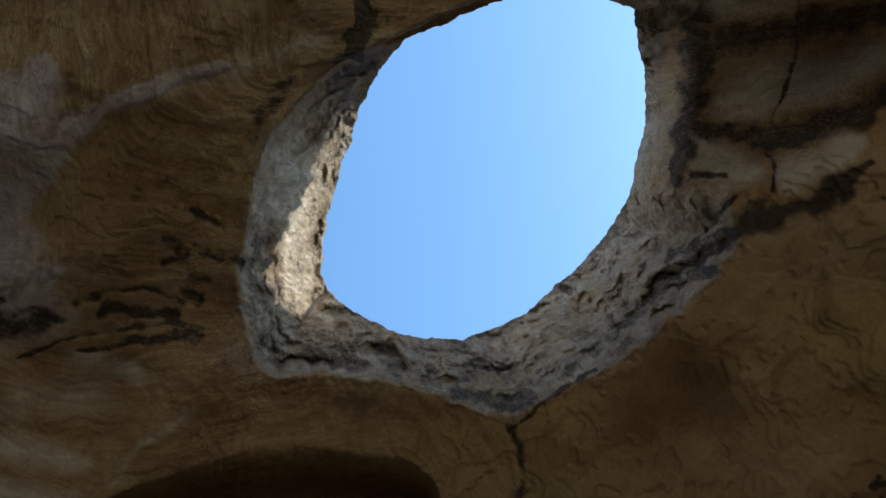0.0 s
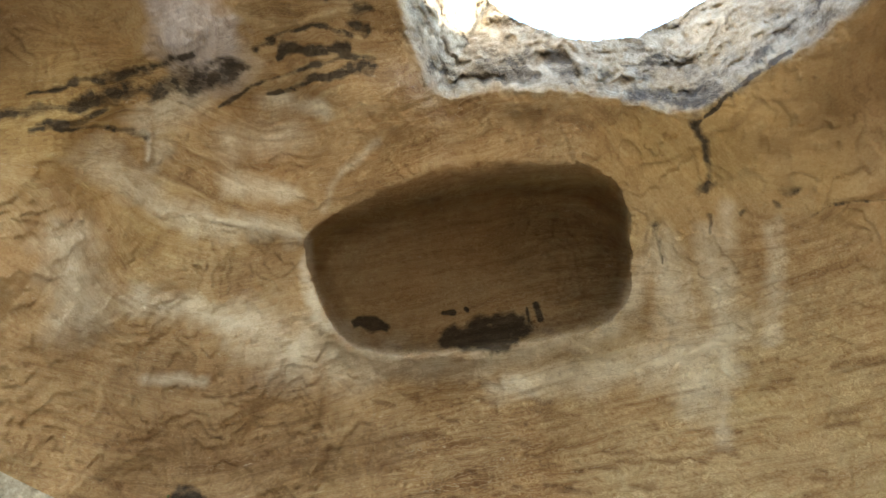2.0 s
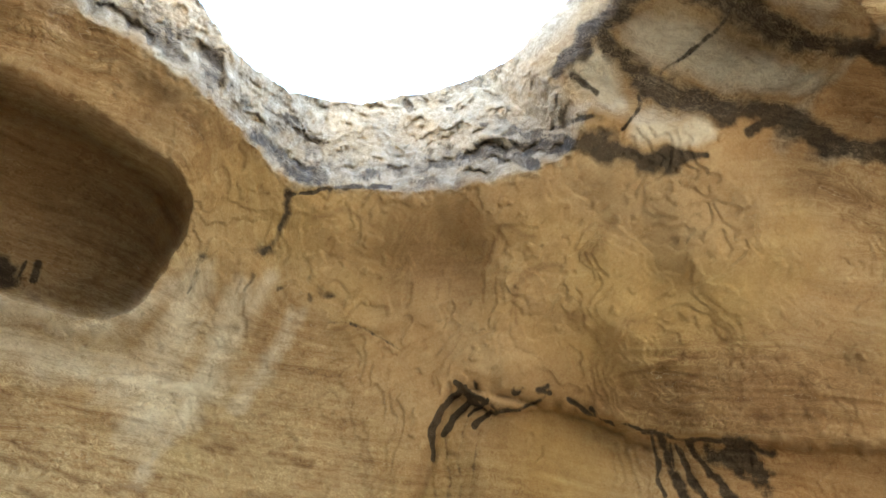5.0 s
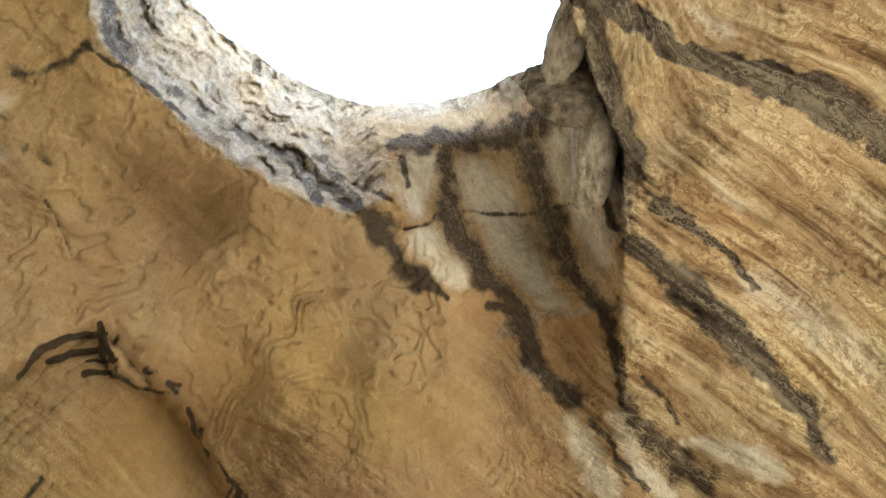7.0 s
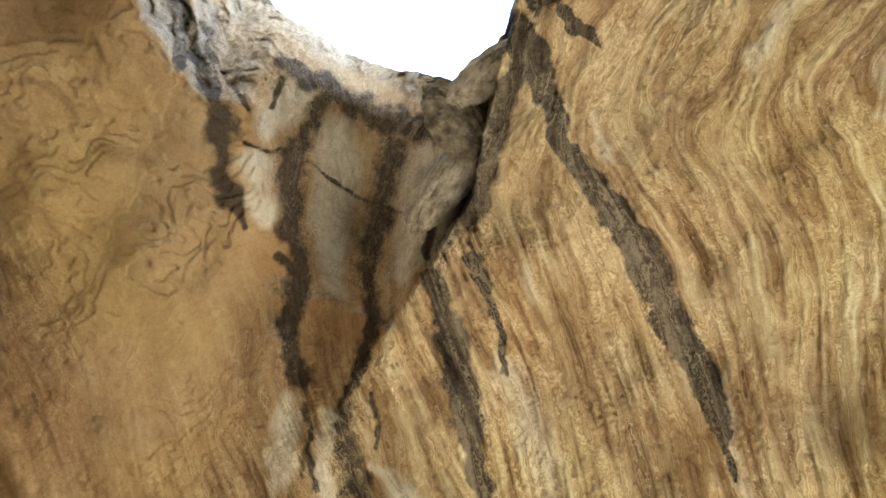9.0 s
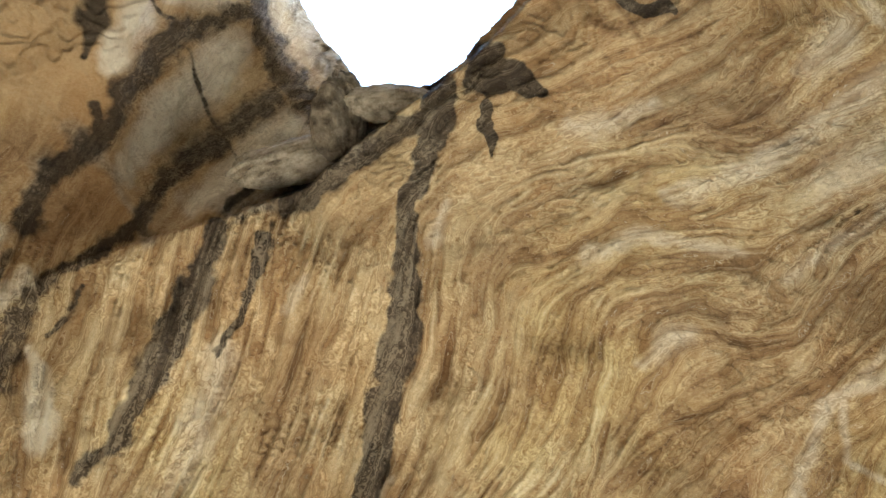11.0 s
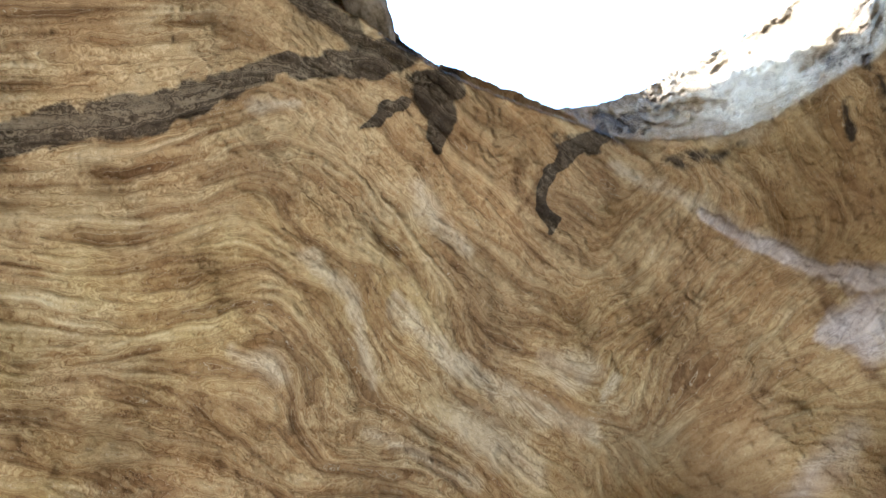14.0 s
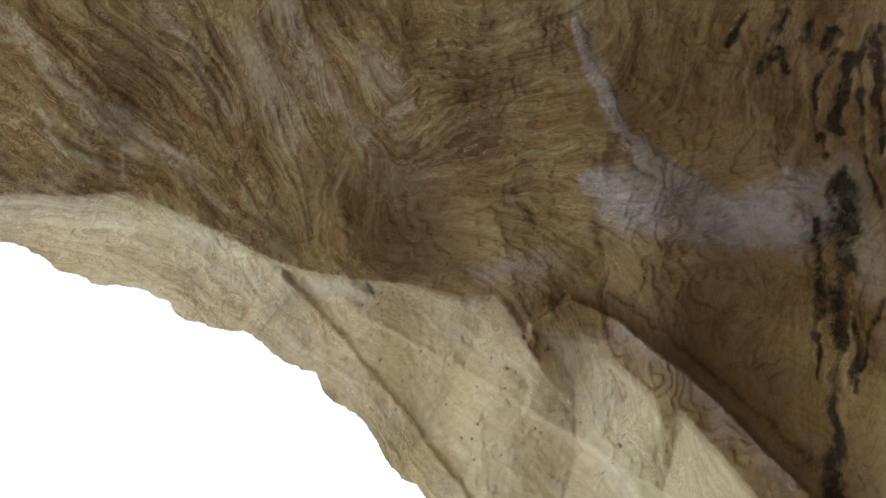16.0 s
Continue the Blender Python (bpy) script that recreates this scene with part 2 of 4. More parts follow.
    [(-7.0, 5.2, 2.08), (-9.3, 5.1, 1.83)],
    [(2.5, 24.5, 0.67), (5.6, 24.7, 0.33)],
    [(-13.3, 23.2, 1.67), (-11.1, 24.9, 1.42)],
    [(1.3, 27.1, 1.67), (4.9, 27.7, 2.08), (8.4, 26.6, 1.67)],
    [(10.0, 24.4, 1.5), (13.2, 21.5, 1.67), (17.1, 17.2, 1.67), (19.3, 14.0, 1.42)],
    [(-14.2, 17.8, 2.08), (-12.4, 19.8, 1.92), (-11.0, 21.8, 1.25)],
    [(-9.9, 23.7, 1.92), (-6.8, 23.8, 1.5)],
    [(-4.6, 23.7, 1.67), (-2.2, 24.9, 1.25)],
]
RIGHT_COLUMNS = [
    [(-18.4, 20.0, 1.59), (-19.3, 19.7, 1.09)],
    [(-19.2, 17.1, 1.23), (-20.8, 17.5, 1.01)],
    [(-19.9, 21.1, 0.94), (-22.1, 20.9, 0.65), (-24.2, 20.6, 0.94), (-25.0, 21.0, 0.65)],
    [(-18.4, 22.7, 1.16), (-22.9, 22.9, 0.65), (-26.2, 23.5, 0.51)],
    [(-25.2, 19.7, 0.94), (-26.5, 20.2, 0.65)],
    [(-27.9, 21.2, 1.44), (-31.4, 21.4, 2.17), (-35.3, 21.1, 1.8), (-38.8, 21.2, 1.09), (-43.2, 20.4, 1.01), (-45.7, 20.8, 1.23), (-49.1, 20.4, 2.17)],
    [(-37.6, 21.9, 0.51), (-39.5, 22.3, 0.8), (-42.2, 21.7, 0.58)],
]
LEFT_LINES = [
    [(-30.0, 23.8, 0.51), (-27.3, 22.6, 0.45), (-24.1, 22.1, 0.45), (-20.1, 21.6, 0.77), (-18.0, 22.3, 0.58)],
    [(-25.7, 19.5, 0.3), (-22.2, 19.2, 0.45), (-19.4, 20.3, 0.64)],
    [(-42.7, 21.9, 0.51), (-39.3, 22.7, 0.45), (-35.5, 24.5, 0.89)],
    [(-42.1, 19.5, 0.38), (-38.9, 19.6, 0.45), (-35.6, 19.8, 1.27), (-31.2, 19.6, 0.96)],
    [(-20.9, 15.7, 0.64), (-19.8, 15.6, 1.09)],
    [(-19.1, 18.6, 1.09), (-17.8, 18.6, 0.96)],
    [(-18.9, 13.5, 0.51), (-16.6, 14.8, 0.77)],
]
DRIPS = [
    [(26.5, 32.9, 0.42), (25.9, 34.6, 0.58), (26.1, 36.9, 0.58), (27.4, 38.6, 0.38)],
    [(27.4, 33.0, 0.33), (26.9, 35.2, 0.54), (27.2, 36.7, 0.42)],
    [(29.1, 32.9, 0.42), (28.8, 34.5, 0.54)],
    [(28.4, 32.5, 0.29), (27.9, 34.3, 0.21)],
    [(25.5, 33.2, 0.42), (26.8, 33.1, 0.38), (28.4, 32.7, 0.38)],
]
DRIP_TAILS = [
    [(27.3, 38.4, 0.58), (29.3, 40.6, 0.67), (30.8, 44.9, 0.83)],
    [(27.2, 36.4, 0.58), (29.6, 39.2, 0.58), (31.1, 41.8, 0.67)],
    [(28.0, 34.0, 0.42), (28.0, 35.6, 0.5), (29.3, 37.6, 0.5), (31.4, 40.0, 0.58), (32.5, 42.8, 0.58)],
    [(29.6, 32.6, 0.33), (29.4, 34.9, 0.38), (31.1, 38.0, 0.38), (32.2, 40.0, 0.33)],
]
CRACKS = [
    [(26.0, 33.1, 0.42), (29.5, 32.5, 0.38), (30.8, 31.6, 0.29), (32.1, 28.7, 0.33)],
    [(6.2, 29.2, 0.92), (6.8, 31.3, 0.58), (7.1, 32.5, 0.5), (7.0, 33.9, 1.08)],
    [(15.2, 34.9, 0.17), (17.3, 34.2, 0.25), (20.5, 33.9, 0.17)],
    [(29.6, 30.5, 0.5), (30.3, 30.0, 0.42)],
    [(34.7, 38.4, 0.42), (36.2, 39.8, 0.42)],
    [(35.5, 37.7, 0.33), (36.9, 39.2, 0.33)],
    [(-34.2, -15.1, 0.33), (-36.6, -14.0, 0.25)],
    [(26.9, 32.1, 0.33), (27.5, 32.5, 0.33)],
]
SPOTS = [
    [(-36.7, 52.0, 1.67), (-35.4, 52.5, 1.42)],
    [(-30.1, 54.9, 1.08), (-28.6, 55.2, 1.08)],
    [(-27.0, 55.8, 0.67), (-26.4, 55.9, 0.58)],
    [(31.2, 29.2, 0.5), (31.7, 28.5, 0.42)],
]
RIM_CRACKS_SHADE = [
    [(1.3, 24.1, 0.38), (1.6, 24.0, 0.38)],
    [(12.5, 16.9, 0.33), (12.7, 16.8, 0.33)],
    [(15.2, 16.2, 0.58), (15.5, 16.0, 0.5)],
    [(0.9, 24.8, 0.33), (2.9, 24.9, 0.58), (4.9, 24.9, 0.58), (6.6, 24.3, 0.25)],
    [(9.6, 18.5, 0.67), (10.0, 18.5, 0.58)],
    [(6.0, 29.5, 0.25), (9.6, 26.1, 0.33), (12.4, 24.3, 0.21)],
    [(17.4, 15.1, 0.67), (20.5, 13.2, 0.75), (22.7, 12.4, 0.58)],
    # shadow along a ledge of the rim, drawn as dark strokes
    [(13.7, 21.1, 0.33), (16.7, 17.7, 0.5), (19.7, 14.5, 0.58), (22.2, 12.7, 0.58)],
    [(17.7, 17.2, 1.0), (20.3, 16.0, 0.67)],
]
FAR_DRIPS = [
    [(40.5, 25.1, 0.58), (41.9, 26.3, 0.75), (44.4, 27.1, 0.75)],
    [(41.6, 24.7, 0.42), (43.4, 25.7, 0.58), (45.9, 26.1, 0.58)],
    [(42.1, 23.9, 0.42), (44.6, 24.6, 0.75), (46.4, 24.6, 0.75)],
    [(44.0, 23.4, 1.67), (45.5, 22.2, 2.5), (46.7, 21.7, 2.08)],
    [(44.9, 21.0, 0.67), (46.8, 19.9, 0.83)],
    [(39.3, 25.8, 0.5), (41.7, 24.0, 0.33), (44.9, 21.2, 0.42)],
    [(26.0, 33.4, 0.33), (29.0, 33.1, 0.38), (31.0, 31.4, 0.21)],
    [(29.8, 30.7, 0.38), (30.1, 30.3, 0.29)],
    [(31.6, 29.0, 0.25), (32.2, 28.7, 0.21)],
    [(33.4, 28.0, 0.25), (35.4, 27.8, 0.38), (37.3, 27.0, 0.21)],
    [(35.2, 27.4, 0.42), (35.8, 27.4, 0.42)],
    [(37.6, 26.6, 0.25), (39.6, 25.6, 0.21)],
]
FAR_DRIPS += [
    [(40.2, 25.6, 0.42), (41.8, 27.5, 0.58), (43.2, 28.2, 0.5)],
    [(41.2, 25.1, 0.42), (42.5, 26.5, 0.5)],
]
CEILING_MARKS = [
    [(27.5, 19.2, 0.6), (28.0, 18.0, 1.02), (27.5, 16.0, 0.34)],
    [(29.1, 23.5, 0.34), (30.7, 22.4, 0.43)],
    [(33.3, 20.4, 0.6), (34.1, 19.5, 0.6)],
    [(25.9, 26.1, 0.26), (24.8, 23.3, 0.26), (25.5, 21.5, 0.34), (26.9, 20.5, 0.26)],
    [(22.3, 25.9, 0.34), (21.2, 21.3, 0.34), (23.6, 20.3, 0.34)],
    [(26.7, 26.3, 0.26), (24.8, 24.4, 0.34), (25.8, 21.5, 0.26)],
    [(27.0, 16.4, 0.34), (27.8, 15.3, 0.43), (28.0, 19.1, 0.6)],
    [(14.7, 36.3, 0.26), (15.9, 34.7, 0.26), (17.9, 34.4, 0.34)],
    [(8.9, 29.6, 0.26), (10.3, 27.6, 0.34), (12.9, 27.5, 0.26)],
]
NICHE_BLACK = [
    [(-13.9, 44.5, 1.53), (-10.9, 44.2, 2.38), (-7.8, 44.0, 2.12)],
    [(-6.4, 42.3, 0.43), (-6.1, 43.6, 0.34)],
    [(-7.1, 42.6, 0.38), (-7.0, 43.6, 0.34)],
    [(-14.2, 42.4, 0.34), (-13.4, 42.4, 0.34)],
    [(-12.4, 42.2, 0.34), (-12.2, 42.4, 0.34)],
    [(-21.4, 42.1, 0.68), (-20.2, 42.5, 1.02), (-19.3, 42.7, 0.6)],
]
PALE_LEDGES = [
    [(-30.3, 41.0, 2.92), (-26.3, 43.3, 3.75), (-22.0, 45.3, 2.92), (-16.4, 46.2, 1.67), (-9.6, 46.3, 1.42), (-2.3, 45.1, 1.08), (1.1, 43.1, 1.42), (2.6, 39.6, 1.67)],
    [(-9.1, 48.3, 1.67), (-1.6, 47.6, 2.08), (5.9, 45.9, 2.5), (9.3, 44.0, 2.08)],
    [(3.7, 38.4, 1.67), (4.7, 43.5, 2.5), (6.6, 48.3, 2.92)],
    [(7.3, 37.4, 1.5), (8.1, 42.6, 1.67), (8.6, 46.9, 1.67)],
    [(11.7, 36.6, 0.75), (12.0, 41.5, 1.08), (11.6, 44.2, 0.92)],
]
PALE_ROCKS = [
    [(-32.2, 22.6, 2.55), (-35.6, 23.3, 1.53)],
    [(-29.9, 29.6, 1.7), (-25.4, 31.4, 1.1)],
    [(-42.4, 30.9, 2.98), (-42.2, 35.9, 3.4)],
    [(-39.4, 25.2, 2.12), (-35.0, 30.2, 1.7), (-31.6, 32.6, 1.87), (-26.2, 34.1, 1.28)],
    [(-34.5, 25.6, 1.28), (-35.6, 27.0, 0.85)],
    [(-24.9, 34.5, 0.51), (-25.2, 37.9, 0.85), (-24.7, 40.9, 1.1), (-21.6, 44.1, 1.87), (-17.6, 45.6, 1.45)],
    [(-38.6, 36.1, 1.53), (-29.4, 41.3, 1.87)],
    [(-26.2, 24.0, 1.28), (-22.5, 25.3, 1.1)],
]
PALE_VEINS = [
    [(30.4, -16.9, 0.83), (33.5, -19.9, 1.67), (35.7, -22.5, 1.83), (37.3, -24.2, 1.25)],
    [(22.7, -14.3, 0.83), (24.9, -16.0, 0.67)],
    [(30.2, -16.5, 1.67), (33.4, -21.3, 1.67), (35.5, -24.1, 1.92)],
    [(-6.0, -18.7, 0.83), (-11.7, -18.7, 1.08), (-17.8, -17.2, 1.08), (-23.1, -14.2, 0.83)],
    [(-15.7, -21.2, 1.67), (-18.6, -19.8, 2.5), (-21.3, -19.1, 1.67)],
    [(0.6, -29.7, 0.67), (-1.8, -28.5, 1.25), (-3.8, -28.6, 0.83)],
    [(-11.5, -26.7, 0.83), (-15.3, -25.0, 0.83), (-20.0, -23.2, 0.75)],
    [(-9.4, 0.5, 0.5), (-13.1, 1.7, 0.75), (-16.6, 3.5, 0.83), (-21.0, 4.6, 1.08), (-24.4, 5.8, 1.25)],
    [(-17.2, -13.2, 1.25), (-19.3, -13.0, 1.25)],
    [(-0.6, -11.1, 1.25), (-3.9, -12.3, 1.25), (-6.9, -11.6, 0.83)],
]
PALE_VEINS += [
    [(22.0, -30.9, 0.5), (25.4, -33.1, 0.83), (28.0, -35.8, 0.67)],
]
VEIN_NET = [
    [(-8.4, -45.3, 0.42), (-7.2, -43.3, 0.42), (-7.2, -40.0, 0.5)],
    [(-12.7, -41.0, 0.42), (-10.6, -39.3, 0.42), (-12.0, -35.7, 0.5)],
    [(-11.3, -35.3, 0.75), (-14.9, -34.6, 0.75), (-17.7, -32.8, 0.5), (-21.3, -30.5, 0.42)],
    [(-3.4, -45.0, 1.08), (-5.3, -42.2, 1.0), (-10.9, -35.5, 0.83)],
    [(-19.7, -30.1, 0.5), (-23.9, -26.0, 0.5)],
    [(-14.2, -34.2, 0.67), (-19.8, -29.6, 0.58)],
    [(-17.9, -31.5, 0.33), (-22.3, -28.5, 0.33), (-26.6, -25.2, 0.33)],
    [(-16.7, -36.0, 0.33), (-19.8, -35.3, 0.33), (-21.9, -32.0, 0.33)],
    [(-19.6, -31.3, 0.29), (-22.8, -31.8, 0.29)],
]
# crescent and ridges that catch light from the hole, painted lilac
SKYLIT_CRESCENT = [
    [(-28.2, 3.5, 1.7), (-29.2, 6.2, 3.57), (-30.7, 10.0, 3.4), (-31.4, 14.0, 3.91), (-30.9, 17.9, 4.68), (-29.5, 20.1, 4.68)],
    [(-16.6, 3.0, 0.85), (-20.7, 4.2, 1.02), (-24.3, 5.8, 1.28), (-26.9, 8.0, 1.7), (-28.8, 10.9, 2.12)],
    [(-35.1, -6.3, 0.85), (-34.5, -2.5, 1.53), (-34.0, 0.0, 1.28)],
    [(-39.5, 5.3, 1.02), (-41.7, 8.7, 1.28), (-46.2, 13.6, 1.28), (-49.2, 17.4, 1.28)],
    [(-29.6, 5.9, 4.25), (-30.6, 9.2, 4.25), (-31.3, 13.1, 3.83), (-30.8, 17.3, 3.4), (-28.5, 18.6, 2.38)],
]
# pale paint for daylight on the facets of the lip
DAYLIT_FACETS = [
    [(-33.4, -20.0, 1.25), (-36.6, -14.0, 3.33), (-39.0, -8.6, 4.58), (-40.3, -4.9, 5.42), (-42.5, -2.7, 3.33)],
    [(-43.1, -10.8, 4.17), (-46.9, -5.4, 5.0), (-50.4, -0.1, 5.0)],
    [(-42.3, 0.5, 3.75), (-43.6, 3.2, 5.83), (-46.0, 6.6, 5.0), (-49.4, 9.9, 5.0)],
    [(-45.0, -2.9, 4.17), (-48.4, 2.8, 4.17), (-51.0, 8.9, 4.17)],
    [(-23.3, -40.1, 2.92), (-26.1, -35.2, 3.75), (-30.0, -30.8, 3.75), (-33.7, -26.3, 2.5)],
    [(-34.4, -6.7, 0.83), (-34.3, -3.5, 1.67), (-34.3, 0.2, 1.25)],
    [(-49.6, -7.6, 3.75), (-51.9, -2.5, 3.75)],
    [(-26.4, -29.3, 2.08), (-30.8, -23.7, 2.92), (-34.4, -19.3, 2.08)],
    [(-33.9, -25.5, 2.92), (-39.5, -19.9, 3.33), (-44.6, -14.8, 2.92)],
]
PALE_STRIPES = [
    [(18.8, 7.7, 2.55), (20.4, 8.2, 2.55), (21.9, 8.4, 1.53)],
    [(20.6, 3.6, 2.64), (23.1, 2.3, 3.15), (26.0, 1.5, 2.81), (28.9, -0.1, 1.96), (30.8, -1.6, 1.28)],
    [(19.1, -3.3, 2.72), (21.7, -4.0, 2.47), (25.0, -4.8, 2.21), (28.0, -5.7, 1.7)],
    [(25.1, 8.3, 2.12), (27.2, 7.1, 1.87), (28.7, 5.6, 1.02)],
    [(40.2, -2.0, 1.53), (42.6, -2.9, 2.12), (44.9, -4.0, 2.12)],
    [(39.8, -5.2, 1.28), (43.3, -6.3, 1.45), (45.1, -8.2, 1.28)],
    [(41.2, -9.9, 0.6), (42.6, -13.8, 1.53), (43.3, -16.2, 1.87)],
]
# brown strokes that stand in for shade around the crescent and behind the lip
SHADED_ROCK = [
    [(-21.6, 9.3, 5.0), (-24.6, 14.0, 6.67), (-23.1, 17.7, 4.17)],
    [(-36.9, 9.7, 3.75), (-40.0, 14.6, 5.42), (-46.0, 17.4, 5.0)],
    [(-29.5, -16.8, 2.5), (-32.5, -8.9, 2.92), (-38.1, -4.7, 2.08)],
]
RUST = [
    [(34.6, 27.1, 3.75), (39.1, 22.5, 5.0), (43.1, 17.6, 5.42), (46.9, 12.8, 5.0)],
    [(35.0, 3.7, 1.67), (39.8, 1.5, 2.08), (41.7, -0.2, 1.67)],
    [(35.0, -2.5, 3.75), (37.1, -3.1, 2.92)],
    [(18.7, 3.8, 1.42), (19.2, 2.9, 1.25)],
    [(25.0, -9.8, 1.25), (28.2, -13.1, 1.67)],
    [(23.2, -17.9, 1.67), (25.8, -21.4, 2.08), (30.4, -26.1, 2.08)],
    [(16.9, 27.7, 3.75), (20.8, 26.2, 2.5)],
    [(9.6, 18.5, 0.83), (10.8, 19.7, 1.0), (12.3, 21.2, 0.83)],
    [(-7.5, -13.2, 1.67), (-14.0, -16.0, 2.5)],
    [(25.1, -18.6, 2.08), (27.8, -22.1, 2.08)],
    [(-15.2, 24.1, 1.67), (-13.0, 24.9, 2.08)],
    [(-38.2, -3.8, 2.5), (-38.5, 0.8, 2.08), (-39.8, 5.2, 1.67)],
]
RUST += [
    [(-19.9, -39.3, 3.33), (-21.9, -35.1, 2.5), (-23.6, -30.4, 2.08)],
    [(-36.8, 16.6, 3.75), (-36.0, 19.4, 2.5)],
    [(23.3, -4.5, 1.67), (26.3, -5.0, 2.08)],
]
BROW_STAINS = [
    [(17.0, 9.6, 1.1), (17.4, 6.6, 1.53), (17.8, 3.1, 1.96), (17.7, -0.4, 2.55), (16.5, -3.7, 2.12), (15.8, -5.4, 1.7)],
    [(21.8, -5.3, 0.68), (23.9, -6.2, 0.85), (25.6, -6.6, 0.68)],
    [(18.3, 8.9, 0.6), (20.5, 8.8, 0.77)],
    [(40.8, -4.0, 0.43), (42.7, -5.0, 0.6), (44.8, -6.8, 0.85)],
    [(30.5, 4.0, 0.68), (31.3, 2.0, 1.1)],
]
PILLAR_CRACKS = [
    [(23.2, 4.8, 0.26), (23.6, 2.3, 0.34), (23.9, 0.4, 0.3), (23.7, -2.7, 0.26), (23.4, -5.6, 0.34)],
    [(23.8, 9.7, 0.3), (23.7, 7.6, 0.38), (23.1, 7.0, 0.3)],
    [(17.1, 15.7, 0.43), (19.5, 13.1, 0.43), (21.2, 10.5, 0.51)],
    [(36.8, -7.5, 0.34), (38.3, -8.9, 0.68), (40.2, -9.9, 0.34)],
    [(28.1, -14.6, 0.51), (29.8, -16.1, 0.34)],
]
PILLAR_RUST = [
    [(17.9, 3.9, 1.7), (19.3, 3.5, 1.45)],
    [(15.8, -2.5, 1.7), (18.1, -3.1, 1.53)],
    [(33.2, -2.2, 2.81), (36.3, -3.2, 2.38)],
    [(41.8, 0.3, 1.7), (39.8, 1.1, 1.28)],
    [(38.7, 2.4, 1.1), (35.0, 3.5, 0.94)],
    [(17.8, 9.5, 1.1), (17.9, 7.4, 1.28)],
    [(25.5, -11.4, 0.68), (27.7, -13.4, 0.68)],
]
GREY_WEB = [
    [(32.7, 2.7, 1.28), (31.7, -0.8, 0.77), (31.6, -3.6, 0.68), (31.7, -6.8, 0.85)],
    [(34.8, 1.7, 1.28), (36.7, 0.2, 0.85)],
    [(19.5, -0.9, 1.28), (26.3, -2.1, 1.53)],
    [(17.9, -5.7, 1.7), (20.7, -6.7, 1.7), (24.7, -6.5, 1.28)],
]
EDGE_FRINGE = [
    [(26.6, -8.2, 1.02), (21.1, -7.6, 1.45), (14.9, -6.7, 1.19), (9.9, -5.7, 1.02)],
    [(23.0, -9.2, 1.28), (24.5, -10.8, 0.6)],
]
CREVICE = [
    [(-36.8, 4.6, 0.41), (-38.9, 7.6, 0.68), (-42.0, 11.7, 0.82), (-45.3, 15.6, 1.16), (-48.2, 19.4, 1.5)],
    [(-32.9, 3.9, 0.54), (-35.1, 4.6, 0.54), (-37.2, 3.9, 0.41)],
    [(-36.7, 1.0, 0.48), (-38.3, -0.9, 0.48), (-40.8, -1.7, 0.34)],
    [(-26.3, 9.1, 0.41), (-29.2, 9.1, 0.34)],
    [(-34.4, -15.0, 0.3), (-35.2, -14.2, 0.3), (-36.7, -14.0, 0.3)],
]
STREAKED_WALL = [
    [(4.3, 37.6, 1.28), (4.4, 43.2, 1.7), (5.6, 49.0, 1.45)],
    [(8.5, 35.3, 0.94), (8.6, 42.6, 1.1), (8.4, 51.9, 0.94)],
    [(12.2, 35.9, 0.6), (12.2, 40.2, 0.85), (12.1, 44.1, 0.68)],
    [(5.7, 39.6, 0.43), (6.4, 46.4, 0.6)],
    [(-30.9, 40.6, 1.7), (-25.9, 42.9, 2.12), (-22.4, 44.7, 1.53)],
    [(-10.5, 48.5, 1.02), (-4.3, 47.6, 1.19), (2.7, 45.6, 1.02)],
    [(28.9, 42.9, 1.02), (29.9, 46.4, 1.02)],
]
# pale paint over the patch of throat that the sun strikes
SUNLIT_THROAT = [
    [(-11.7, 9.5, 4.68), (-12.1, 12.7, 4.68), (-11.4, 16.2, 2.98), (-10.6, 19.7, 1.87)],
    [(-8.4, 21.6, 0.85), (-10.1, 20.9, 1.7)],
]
SWIRL_PALE = [
    [(-5.5, -18.1, 0.6), (-9.7, -18.5, 0.94), (-14.8, -17.4, 1.02), (-19.9, -15.3, 0.94), (-22.8, -13.7, 0.77)],
    [(-16.5, -21.6, 1.28), (-19.6, -19.8, 1.87), (-22.3, -19.4, 1.53)],
    [(-17.2, -13.2, 1.28), (-19.6, -11.3, 1.7)],
    [(1.7, -20.7, 1.1), (-2.6, -20.6, 1.1), (-9.0, -24.2, 0.68)],
    [(0.2, -29.5, 0.68), (-2.6, -28.5, 0.85)],
    [(-2.0, -12.0, 1.1), (-6.9, -11.5, 0.85)],
    [(-21.9, -11.9, 0.43), (-21.1, -9.9, 0.6)],
    [(-6.3, -40.7, 0.34), (-11.2, -35.7, 0.44), (-17.3, -32.1, 0.38), (-22.6, -27.2, 0.27)],
    [(29.4, -16.1, 0.43), (30.9, -17.4, 0.77), (33.2, -20.8, 1.02), (35.6, -23.6, 1.1)],
    [(22.7, -14.1, 0.51), (24.8, -15.6, 0.51)],
    [(12.4, -15.5, 0.85), (10.5, -13.2, 0.6)],
]
SWIRL_RUST = [
    [(9.3, -28.2, 2.55), (4.8, -25.4, 2.98)],
    [(-8.2, -16.0, 1.7), (-13.1, -13.2, 2.12)],
    [(-1.9, -18.6, 0.43), (-4.4, -17.1, 0.6), (-5.4, -14.7, 0.34)],
    [(12.0, -30.1, 0.68), (9.4, -29.0, 0.68)],
    [(-21.8, -5.3, 2.55), (-26.1, -4.4, 2.98)],
